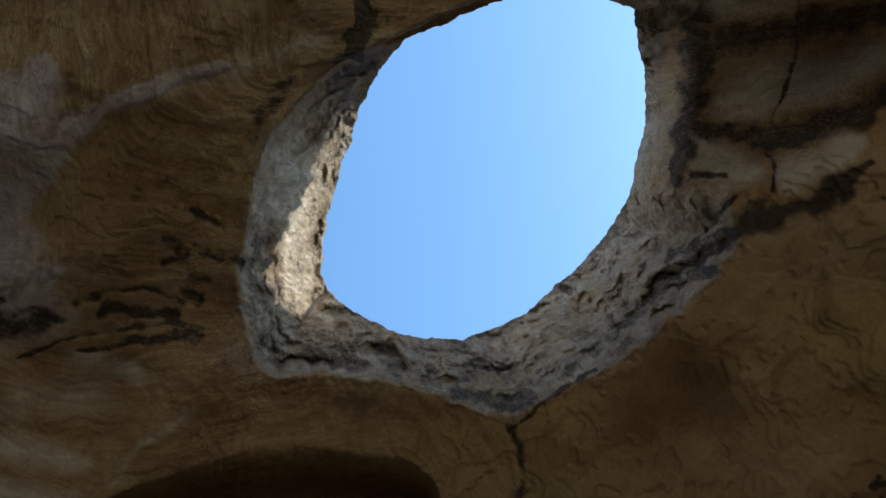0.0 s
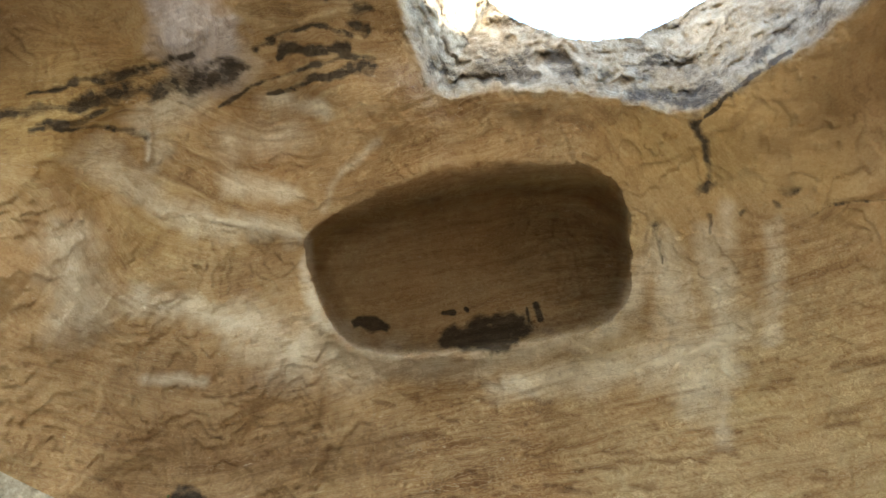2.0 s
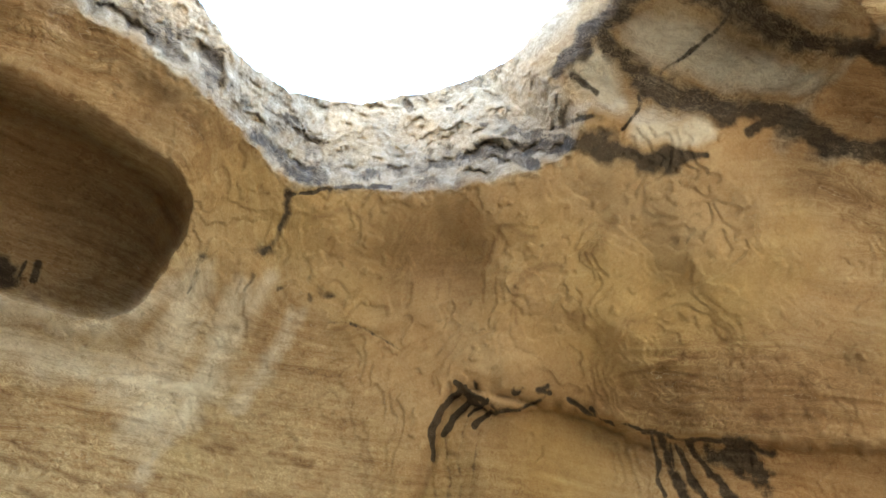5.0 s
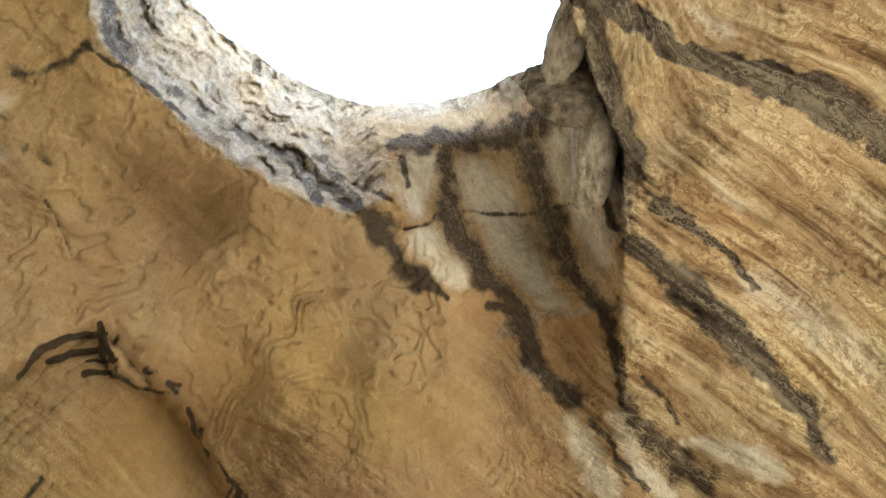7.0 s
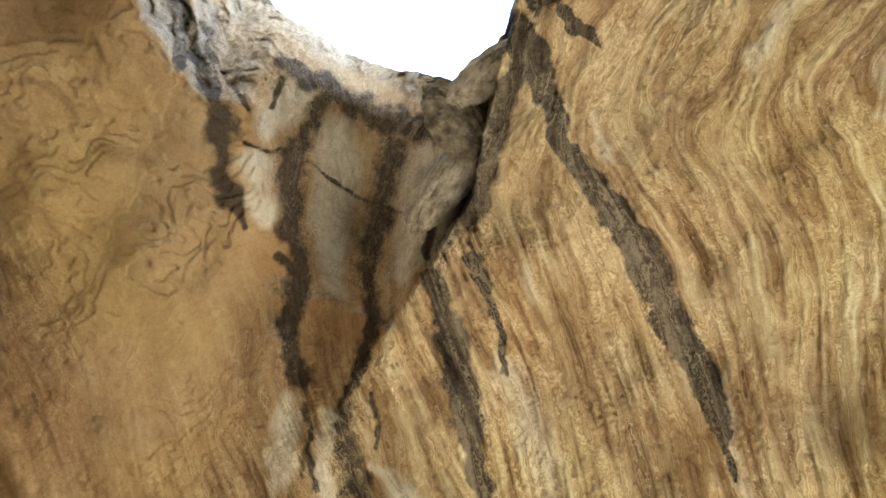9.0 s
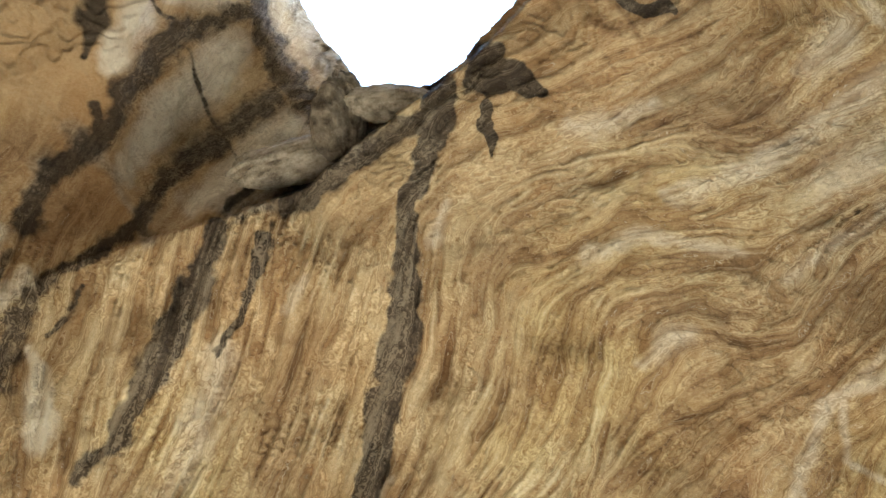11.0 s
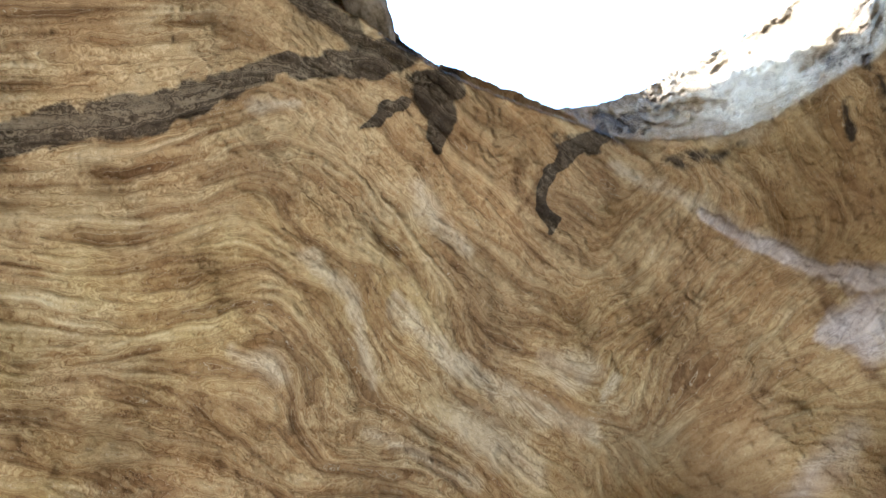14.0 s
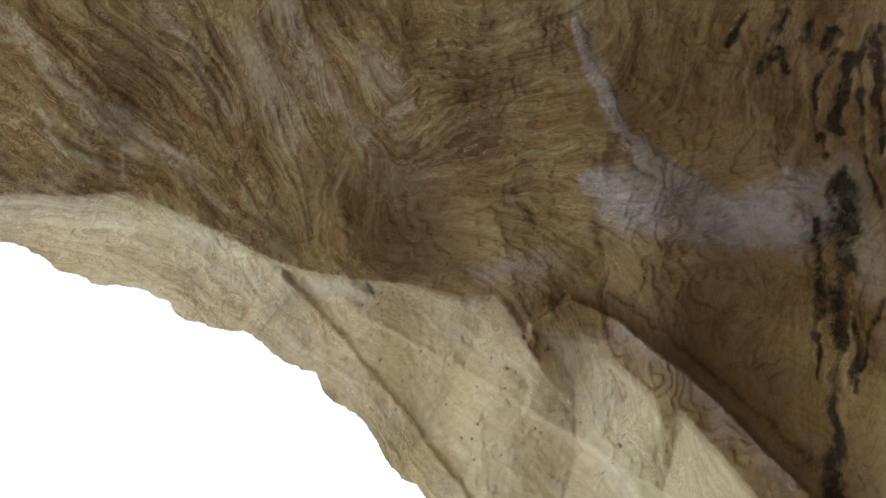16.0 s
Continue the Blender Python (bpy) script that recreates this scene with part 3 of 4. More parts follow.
    [(-19.4, 10.3, 0.68), (-20.5, 12.2, 0.85)],
]
# brown bedding low on the wall, with the shade of its recess painted in
BROWN_SHADED_WALL = [
    [(-38.4, 41.7, 2.55), (-32.8, 44.0, 2.98), (-26.6, 46.4, 1.96)],
    [(-38.4, 47.3, 5.1), (-30.6, 50.5, 4.25), (-19.5, 52.6, 2.55)],
    [(-38.1, 52.3, 2.55), (-32.2, 54.8, 2.12), (-21.5, 56.1, 1.28)],
    [(-20.5, 51.5, 0.68), (-14.5, 51.4, 0.34)],
    [(-27.6, 36.0, 2.55), (-30.9, 37.3, 2.12)],
]
LEFT_WASH = [
    [(-31.7, 22.1, 2.12), (-27.7, 21.4, 1.53)],
    [(-29.4, 26.9, 2.12), (-24.9, 26.6, 1.7)],
    [(-29.1, 30.3, 1.02), (-26.7, 31.1, 0.68)],
    [(-33.3, 23.1, 1.28), (-34.9, 24.7, 0.68)],
    [(-18.4, 28.5, 0.43), (-21.8, 30.4, 0.43), (-23.5, 32.9, 0.34)],
    [(-38.4, 42.3, 0.68), (-34.0, 43.8, 0.51)],
    [(-36.2, 37.3, 0.68), (-28.9, 40.5, 0.85), (-24.2, 43.3, 1.1)],
]
LEFT_RIDGE = [
    [(-37.5, 26.9, 0.6), (-35.7, 29.9, 0.6), (-31.5, 32.2, 0.94), (-26.8, 34.1, 1.1), (-25.4, 34.8, 0.51)],
    [(-35.3, 24.3, 0.43), (-35.7, 26.3, 0.34)],
]
LEFT_RUST = [
    [(-13.6, 23.5, 1.7), (-13.9, 25.7, 1.02)],
    [(-33.8, 28.1, 0.68), (-31.4, 30.4, 0.68), (-28.4, 33.0, 0.43)],
    [(-28.8, 35.2, 2.12), (-31.3, 36.8, 1.7)],
    [(-37.0, 33.1, 0.85), (-34.4, 31.5, 0.6)],
    [(-37.3, 25.6, 1.28), (-35.5, 27.7, 1.02)],
    [(-16.6, 23.1, 2.55), (-15.8, 25.1, 1.7)],
    [(-12.3, 27.4, 0.43), (-7.0, 27.4, 0.68), (-1.5, 29.0, 0.6)],
    [(0.7, 28.6, 0.43), (-0.8, 27.8, 0.6)],
]
WALL_SPOTS = [
    [(12.3, 34.0, 0.85), (13.5, 33.6, 0.51)],
    [(12.0, 34.9, 0.6), (11.7, 34.7, 0.34)],
    [(3.2, 36.7, 0.68), (3.8, 39.4, 0.21)],
    [(6.9, 33.8, 1.1), (7.6, 33.5, 0.77)],
    [(6.9, 30.4, 0.43), (7.2, 32.9, 0.6)],
    [(7.2, 35.7, 0.47), (7.5, 37.2, 0.21)],
    [(9.5, 35.6, 0.43), (9.7, 35.4, 0.34)],
    [(14.3, 35.7, 0.26), (15.6, 34.6, 0.26), (17.6, 34.1, 0.26)],
]
RUST_BAND = [
    [(34.9, 26.1, 1.28), (38.7, 21.9, 3.4), (42.8, 16.8, 2.55), (45.1, 14.0, 1.7)],
    [(33.4, 27.4, 0.51), (38.1, 19.4, 0.6), (43.2, 14.0, 0.43)],
    [(34.6, 27.1, 1.7), (39.4, 23.6, 3.83), (43.5, 19.2, 4.25), (46.6, 15.4, 3.4)],
]
GREY_LEDGE = [
    [(25.9, -6.6, 1.25), (23.1, -7.2, 1.67), (20.0, -5.8, 2.5), (16.7, -6.0, 1.67), (13.3, -5.7, 0.83)],
    [(20.2, -4.3, 1.67), (17.1, -6.0, 1.25), (14.0, -6.5, 1.25)],
    [(18.7, -5.7, 2.08), (23.3, -6.8, 1.67)],
]
BEDS_SMOOTH = [(20.9, 29.3, -55, 0.04), (25.8, 13.9, -54, 0.04), (38.2, 13.0, -57, 0.08), (29.2, 24.8, -54, 0.04), (32.9, 15.4, -63, 0.04), (38.5, 6.8, -58, 0.06), (32.1, 9.7, -48, 0.04), (22.6, 15.0, -49, 0.04), (17.4, 23.0, -37, 0.06), (30.2, 20.7, -43, 0.04), (14.6, 30.0, -4, 0.1), (33.6, 29.1, -26, 0.1)]
BEDS_BACK = [(-18.5, 50.8, -4, 0.6), (4.7, 50.3, -13, 0.6), (21.8, 46.3, -25, 0.5), (-12.6, 56.6, -4, 0.7), (14.1, 40.5, -21, 0.5), (-28.6, 32.0, 29, 0.6), (-28.3, 36.5, -3, 0.4), (-19.8, 26.7, -18, 0.6), (0.0, 47.1, -11, 0.5), (35.2, 39.5, -37, 0.4), (-11.6, 37.8, -8, 0.3), (6.0, 33.7, 50, 0.2), (20.5, 28.4, -39, 0.15), (28.3, 19.2, -39, 0.1)]
BEDS_LEFT = [(-37.0, 21.3, 12, 0.9), (-23.6, 22.4, -4, 0.9), (-31.3, 28.5, 40, 0.7), (-28.9, 32.7, 35, 0.6), (-43.1, 31.7, 92, 0.6), (-31.7, 13.3, 84, 0.7), (-38.5, 13.9, 18, 0.6), (-22.2, 19.5, 11, 0.9), (-43.8, 32.3, 38, 0.5), (-44.1, 39.4, 30, 0.6), (20.4, 32.7, -65, 0.1), (34.0, 12.0, -58, 0.1), (14.9, 43.7, -23, 0.5), (24.7, -13.8, -53, 1.0), (34.9, -9.4, -53, 1.0), (42.7, -2.2, -53, 0.8), (42.7, 14.4, -49, 0.5)]
BEDS_SLABF = [(37.3, -12.7, -42, 1.0), (31.2, -20.2, -42, 1.0), (28.6, -29.6, -47, 1.0), (13.8, -21.6, -58, 1.0), (11.3, -26.8, -57, 0.9), (35.4, -21.7, -39, 1.0), (41.8, -15.3, -64, 1.0), (40.2, 20.9, -43, 0.6), (14.8, -7.2, -15, 0.6), (38.3, 2.7, -24, 0.5), (25.7, 15.0, -68, 0.08), (40.7, 11.0, -21, 0.15), (24.9, 1.4, -11, 0.3)]
BEDS_WALLF = [(37.8, -12.1, -53, 1.0), (31.6, -15.9, -50, 1.0), (26.5, -18.9, -50, 1.0), (22.8, -21.8, -51, 1.0), (17.1, -28.1, -48, 1.0), (15.6, -33.6, -29, 0.9), (6.2, -30.9, -45, 0.9), (4.7, -36.5, -32, 0.9), (10.1, -15.4, 113, 0.8), (2.6, -17.5, 180, 0.8), (-3.6, -20.4, -165, 0.8), (-9.6, -16.8, -152, 0.7), (-6.0, -26.7, -152, 0.8), (-4.2, -32.0, 157, 0.8)]
BEDS_SWIRL = [(30.7, -21.2, 135, 1.0), (28.9, -27.3, 132, 1.0), (13.8, -26.7, 134, 1.0), (8.8, -13.9, 174, 0.7), (0.7, -16.7, 178, 0.8), (2.3, -21.9, 173, 0.7), (3.8, -27.0, 122, 0.8), (-4.9, -26.0, -151, 1.0), (-10.2, -18.7, 176, 1.0), (-18.7, -16.3, 159, 1.0), (-17.0, -24.8, 150, 1.0), (-19.3, -20.2, 167, 0.8), (-20.9, -12.4, 150, 0.8), (-11.3, -12.2, 165, 0.8), (-2.9, -11.5, -161, 0.7), (-9.8, -8.6, 172, 0.7), (-4.0, -3.9, 174, 0.5), (-18.9, -8.5, -87, 0.8), (-22.3, -7.9, -108, 0.8), (-24.6, -26.2, 153, 0.8)]
BEDS_FOLD = [(14.0, -26.7, 136, 1.0), (6.6, -32.3, 139, 1.0), (-0.2, -35.2, 156, 1.0), (-6.7, -39.7, 139, 0.9), (-15.0, -33.3, 145, 1.0), (-1.5, -29.0, 160, 1.0), (-6.2, -28.2, -152, 1.0), (-7.0, -23.4, -156, 1.0), (-10.1, -18.7, -178, 1.0), (-17.8, -17.5, 157, 1.0), (-17.5, -22.2, 148, 1.0), (-12.0, -27.0, 145, 0.9), (-19.1, -12.5, 161, 0.9), (-20.6, -9.6, 67, 0.9), (-21.2, -4.2, 101, 0.8), (-13.4, -11.4, 162, 0.9), (-4.2, -11.9, 159, 0.8), (0.2, -13.9, -173, 0.8), (0.5, -17.5, 155, 0.8), (-27.2, -15.9, -167, 0.5)]
BEDS_ARCH = [(-20.7, -34.9, 141, 1.0), (-23.8, -35.6, 106, 1.0), (-30.1, -31.7, 130, 1.0), (-29.9, -25.6, 137, 1.0), (-38.3, -18.4, 136, 0.9), (-39.4, -11.8, 123, 0.6), (-44.4, -12.1, 146, 0.7), (-46.1, -4.5, 117, 0.5), (-48.6, 0.3, 128, 0.5), (-20.6, -7.8, 94, 0.7), (-19.4, -0.1, 79, 0.6), (-43.1, 3.2, 171, 0.5), (-32.2, 14.9, 96, 0.3), (-42.0, 11.5, 131, 0.4), (-31.3, -9.0, 108, 0.3), (-42.1, 11.8, 180, 0.2), (-22.9, 21.1, -179, 0.5)]
BRINK = [(-32.9, -19.9), (-36.7, -15.8), (-40.3, -10.5), (-42.1, -7.3), (-43.6, -5.1), (-47.1, 0.3), (-49.5, 4.7), (-51.3, 8.6)]
SCARP = [(-32.2, -21.6), (-36.3, -18.5), (-40.6, -15.7), (-44.3, -12.7), (-47.6, -10.6), (-51.2, -7.8)]
RECESS = [(25.5, 33.6), (29.6, 32.5), (31.6, 30.5), (26.7, 32.7), (29.7, 30.9), (35.0, 28.0), (40.0, 26.1)]
RIDGE = [(-38.7, -2.0), (-36.8, 1.4), (-38.6, 5.3), (-43.4, 11.5), (-50.2, 19.1)]
# the free edge of the overhanging slab beside the skylight, b over a
SLAB_EDGE = [(-60, 16), (-24, 6.0), (-15.8, 3.9), (-8.3, 2.0), (-6.5, 1.4), (-3.5, -0.1), (2.0, -2.9), (7.8, -4.7), (13.4, -5.9), (19.8, -7.7), (25.4, -7.4), (31.6, -6.5), (36.6, -5.8), (39.2, -5.7), (60, -8)]
# the mouth of the alcove: compass degrees (clockwise from +y), degrees from overhead
MOUTH = [(96, 99), (104, 80), (120, 70), (140, 67.5), (154, 67), (165, 65.5), (178, 61), (190, 57), (202, 52), (212, 47.7), (218, 46), (225.3, 44.8), (235, 44.1), (243.4, 45.5), (249.5, 47.4), (257, 52), (263, 60), (268, 75), (272, 99)]

rng = np.random.RandomState(7)
TABLE = rng.rand(512, 512).astype(np.float32)


def value_noise(x, y):
    xi, yi = np.floor(x).astype(np.int32), np.floor(y).astype(np.int32)
    fx, fy = x - xi, y - yi
    fx, fy = fx * fx * fx * (fx * (fx * 6 - 15) + 10), fy * fy * fy * (fy * (fy * 6 - 15) + 10)
    x0, x1, y0, y1 = xi & 511, (xi + 1) & 511, yi & 511, (yi + 1) & 511
    top = TABLE[x0, y0] * (1 - fx) + TABLE[x1, y0] * fx
    low = TABLE[x0, y1] * (1 - fx) + TABLE[x1, y1] * fx
    return top * (1 - fy) + low * fy


def fbm(x, y, octaves=4, gain=0.5):
    """Noise about 0, within about -0.5 to 0.5."""
    total, amp, norm = 0.0, 1.0, 0.0
    for k in range(octaves):
        total = total + amp * (value_noise(x * 2 ** k + 37.7 * k, y * 2 ** k + 91.3 * k) - 0.5)
        norm += amp
        amp *= gain
    return total / norm * 1.4


def smooth(x, lo, hi):
    t = np.clip((x - lo) / (hi - lo), 0, 1)
    return t * t * (3 - 2 * t)


def segment(a, b, p, q):
    """Distance to the segment p-q, and how far along it."""
    dx, dy = q[0] - p[0], q[1] - p[1]
    h = np.clip(((a - p[0]) * dx + (b - p[1]) * dy) / max(dx * dx + dy * dy, 1e-9), 0, 1)
    return np.hypot(a - p[0] - h * dx, b - p[1] - h * dy), h


def outline(a, b, points):
    """Signed distance to a closed outline, positive inside."""
    dist = np.full(a.shape, 1e9, np.float32)
    inside = np.zeros(a.shape, bool)
    for p, q in zip(points, points[1:] + points[:1]):
        d, _ = segment(a, b, p, q)
        dist = np.minimum(dist, d)
        if p[1] != q[1]:
            cross = ((p[1] > b) != (q[1] > b)) & (a < (q[0] - p[0]) * (b - p[1]) / (q[1] - p[1]) + p[0])
            inside ^= cross
    return np.where(inside, dist, -dist)


def rounded(points, times=2):
    """A closed outline with its corners cut."""
    for _ in range(times):
        nxt = []
        for p, q in zip(points, points[1:] + points[:1]):
            nxt += [(p[0] * 0.75 + q[0] * 0.25, p[1] * 0.75 + q[1] * 0.25), (p[0] * 0.25 + q[0] * 0.75, p[1] * 0.25 + q[1] * 0.75)]
        points = nxt
    return points


def paint(mask, a, b, strokes, soft=0.5, rough=0.6, strength=1.0, broken=0.0):
    """Lays strokes of (a, b, width) on a mask, wandering off their line and thinning unevenly."""
    wob = UNEVEN * rough
    for line in strokes:
        w = max(p[2] for p in line)
        lo_a, hi_a = min(p[0] for p in line) - w - 1, max(p[0] for p in line) + w + 1
        lo_b, hi_b = min(p[1] for p in line) - w - 1, max(p[1] for p in line) + w + 1
        i0, i1 = np.searchsorted(axis, (lo_a, hi_a))
        j0, j1 = np.searchsorted(axis, (lo_b, hi_b))
        if i0 >= i1 or j0 >= j1:
            continue
        box = np.s_[i0:i1, j0:j1]
        stray = min(0.25 + 0.3 * w, 0.8)
        aa, bb, ww = a[box] + stray * STRAY_A[box], b[box] + stray * STRAY_B[box], wob[box]
        best = np.full(aa.shape, -9.0, np.float32)
        for p, q in zip(line, line[1:]):
            d, h = segment(aa, bb, p, q)
            half = 0.5 * (p[2] + (q[2] - p[2]) * h)
            best = np.maximum(best, (half - d + ww * np.minimum(half, 1.2)) / np.maximum(half * soft, 0.1))
        mask[box] = np.maximum(mask[box], strength * (1 - broken * GAPS[box]) * np.clip(0.5 + best * 0.5, 0, 1))


# ---- the vault as a field over (a, b) ----
count = int(REACH * 2 / STEP) + 1
axis = np.linspace(-REACH, REACH, count, dtype=np.float32)
A, B = np.meshgrid(axis, axis, indexing='ij')
THETA = np.hypot(A, B)
TURN = np.degrees(np.arctan2(A, B)) % 360
ROUGH = fbm(A * 0.9, B * 0.9, 5, 0.6)
GAPS = 1 - smooth(fbm(A * 1.3 + 9, B * 1.3, 4, 0.6), -0.16, 0.10)
WAVE = fbm(A * 0.22 + 5, B * 0.22 + 9, 3)
STRAY_A, STRAY_B = fbm(A * 0.7 + 80, B * 0.7, 3, 0.5), fbm(A * 0.7, B * 0.7 + 80, 3, 0.5)
UNEVEN = fbm(A * 0.8, B * 0.8, 3, 0.5)
hole_d = outline(A, B, rounded(HOLE)) + fbm(A * 0.6, B * 0.6, 5, 0.6) * 0.55
lip_d = outline(A, B, rounded(LIP, 1)) + ROUGH * 1.0
niche_d = outline(A, B, rounded(NICHE, 1)) + fbm(A * 0.5, B * 0.5, 4) * 0.5
slab_d = np.interp(A, [p[0] for p in SLAB_EDGE], [p[1] for p in SLAB_EDGE]).astype(np.float32) - B + ROUGH * 0.35
mouth_d = THETA - np.interp(TURN, [p[0] for p in MOUTH], [p[1] for p in MOUTH]).astype(np.float32) + fbm(A * 0.35 + 30, B * 0.35, 5, 0.5) * 1.3
mouth_d = np.where((TURN > 96) & (TURN < 272), mouth_d, -40)
arch = [(-8, -62)] + ARCH_EDGE + [(-75, 40), (-90, -40), (-40, -90)]
arch_d = outline(A, B, arch) + ROUGH * 0.2
brink_d = outline(A, B, BRINK + [(-75, 30), (-90, -40), (-50, -40)]) + ROUGH * 0.15
scarp_d = outline(A, B, SCARP + [(-75, -5), (-90, -40), (-50, -40)]) + ROUGH * 0.3

def wall_distance(turn):
    return np.interp(turn, [0, 30, 60, 95, 130, 200, 268, 300, 330, 360], [5.9, 6.4, 7.4, 7.8, 8.0, 9.5, 6.8, 5.6, 5.7, 5.9])


def vault_depth(theta, turn):
    """Metres from EYE to the smooth vault: a flat roof that bends down into walls."""
    t = np.radians(theta)
    roof = np.cos(t) / VAULT
    wall = np.sin(t) / wall_distance(turn)
    return (np.maximum(roof, 0) ** 3.5 + wall ** 3.5) ** (-1 / 3.5)


# ledges that run round the throat of the skylight
round_it = np.arctan2(A - 2.5, B - 10.0) * 13.0
STRATA = fbm(round_it * 0.32 + 40, lip_d * 1.1 + WAVE * 2.0, 5, 0.62)

# ---- bedding: noise drawn out along the layers ----
ex, ey, ew, amp = (np.zeros(A.shape, np.float32) for _ in range(4))
for a0, b0, turn, strength in BEDS_BACK + BEDS_LEFT + BEDS_SLABF + BEDS_WALLF + BEDS_SWIRL + BEDS_FOLD + BEDS_ARCH + BEDS_SMOOTH:
    w = 1.0 / ((A - a0) ** 2 + (B - b0) ** 2 + 3.0) ** 2
    across = (b0 < np.interp(a0, [p[0] for p in SLAB_EDGE], [p[1] for p in SLAB_EDGE]))
    w = w * np.where((slab_d > 0) == across, 1.0, 0.04)
    ex += w * math.cos(radians(2 * turn))
    ey += w * math.sin(radians(2 * turn))
    amp += w * strength
    ew += w
flow = 0.5 * np.arctan2(ey, ex) + (WAVE * 0.45 + fbm(A * 0.5 + 60, B * 0.5, 4, 0.55) * 0.8 + fbm(A * 2.0 + 15, B * 2.0, 2) * 0.2) * (1 - 0.68 * smooth(A, 8, 20)) * (1 - 0.6 * smooth(B, 28, 38))
amp = amp / ew
amp = amp * (1 - 0.45 * smooth(-A, 14, 22) * smooth(B, 2, 10))
# round the skylight the layers follow its rim
la, lb = np.gradient(outline(A, B, rounded(LIP, 2)), STEP)
around = np.arctan2(la, -lb)
near = smooth(lip_d, -1.2, 0.6) * smooth(-slab_d, -0.2, 0.4) * (1 - smooth(A, 14, 17) * smooth(9.5 - B, -2, 2))
flow = np.where(near > 0.5, around + WAVE * 0.8, flow)
amp = np.where(near > 0.5, 0.3, amp)
amp = amp * (1 - 0.3 * smooth(arch_d, 0, 1) * smooth(B, -22, -12))
FX, FY = np.cos(flow), np.sin(flow)


def drawn_out(source, steps, stride=1.0):
    """The source pattern averaged along the bedding."""
    total, n = source.copy(), 1
    for sign in (1.0, -1.0):
        gx, gy = np.meshgrid(np.arange(count, dtype=np.float32), np.arange(count, dtype=np.float32), indexing='ij')
        px, py = np.full(A.shape, sign, np.float32), np.zeros(A.shape, np.float32)
        first = True
        for k in range(steps):
            i = np.clip(gx + 0.5, 0, count - 1).astype(np.int32)
            j = np.clip(gy + 0.5, 0, count - 1).astype(np.int32)
            vx, vy = FX[i, j], FY[i, j]
            s = np.where(vx * px + vy * py < 0, -1.0, 1.0) if not first else sign
            first = False
            px, py = vx * s, vy * s
            gx, gy = gx + px * stride, gy + py * stride
            i = np.clip(gx + 0.5, 0, count - 1).astype(np.int32)
            j = np.clip(gy + 0.5, 0, count - 1).astype(np.int32)
            total += source[i, j]
            n += 1
    return total / n


def evened(field):
    field = field - field.mean()
    return field / field.std()


thin = evened(drawn_out(value_noise(A / STEP * 0.8, B / STEP * 0.8), int(3.0 / STEP)))
middle = evened(drawn_out(value_noise(A * 3.6, B * 3.6), int(1.5 / STEP), 2.0))
broad = evened(drawn_out(value_noise(A * 1.2 + 11, B * 1.2), int(1.3 / STEP), 2.4))
patchy = smooth(fbm(A * 0.28 + 70, B * 0.28, 4, 0.55), -0.22, 0.22)
layers = thin * (0.32 + 0.4 * patchy) + 0.55 * middle * (0.25 + patchy) + 0.5 * broad
layers = np.where(layers < 0, 0.8 * layers, layers + 0.25 * np.maximum(layers - 0.6, 0))
wall_like = smooth(B, 28, 38)
layers = layers * (1 - wall_like) + (0.75 * thin + 0.6 * middle * patchy) * wall_like
scale_off = fbm(A * 0.16 + 21, B * 0.16 + 4, 5, 0.5) * 9.0
lift = scale_off - np.floor(scale_off)
TERRACE = np.floor(scale_off) + smooth(lift, 0.0, 0.16)
hair = np.exp(-((lift - 0.08) / 0.06) ** 2) * smooth(fbm(A * 0.3 + 44, B * 0.3, 3), -0.08, 0.1)
flake = fbm(A * 1.6 + 2, B * 1.6, 5, 0.65)
grain = np.clip(0.5 + amp * 0.118 * layers + (0.07 + 0.11 * amp) * flake + 0.07 * fbm(A * 0.16 + 3, B * 0.16, 4, 0.5) - 0.06 * hair, 0, 1)

# ---- stains ----
dark, pale, rust, grey, lilac = (np.zeros(A.shape, np.float32) for _ in range(5))
# streaks of varnish, cracks, dark patches and a painted ledge shadow: strokes, strength, softness, raggedness, gaps
DARK_STROKES = ((STRIPE_STAINS, 0.68, 0.6, 0.6, 0.15), (BROW_STAINS, 0.75, 0.6, 0.9, 0.1), (PILLAR_CRACKS, 0.7, 0.7, 0.9, 0.35),
           (WEDGE_STAINS, 0.5, 0.6, 0.7, 0.0), (SLAB_STAINS, 0.8, 0.5, 0.7, 0.0), (MAIN_STREAK, 0.95, 0.4, 0.5, 0.0),
           (EDGE_STAINS, 1.0, 0.35, 0.8, 0.0), (EDGE_FRINGE, 0.6, 0.9, 1.0, 0.2), (RIM_STAINS, 0.62, 0.8, 1.2, 0.35),
           (RIGHT_COLUMNS, 0.72, 0.7, 0.8, 0.3), (LEFT_LINES, 0.66, 0.8, 0.9, 0.3), (CREVICE, 0.5, 1.0, 0.6, 0.2),
           (RIM_CRACKS_SHADE, 0.95, 0.8, 1.5, 0.45), (FAR_DRIPS, 0.9, 0.8, 1.2, 0.3), (DRIPS, 1.0, 0.5, 0.6, 0.0),
           (DRIP_TAILS, 0.42, 1.0, 0.8, 0.2), (CRACKS, 0.7, 1.1, 1.2, 0.35), (SPOTS, 0.85, 0.8, 1.2, 0.3), (WALL_SPOTS, 0.62, 1.4, 0.9, 0.3), (NICHE_BLACK, 1.0, 0.9, 1.2, 0.2))
for group, strength, soft, rough, broken in DARK_STROKES:
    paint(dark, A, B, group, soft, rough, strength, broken)
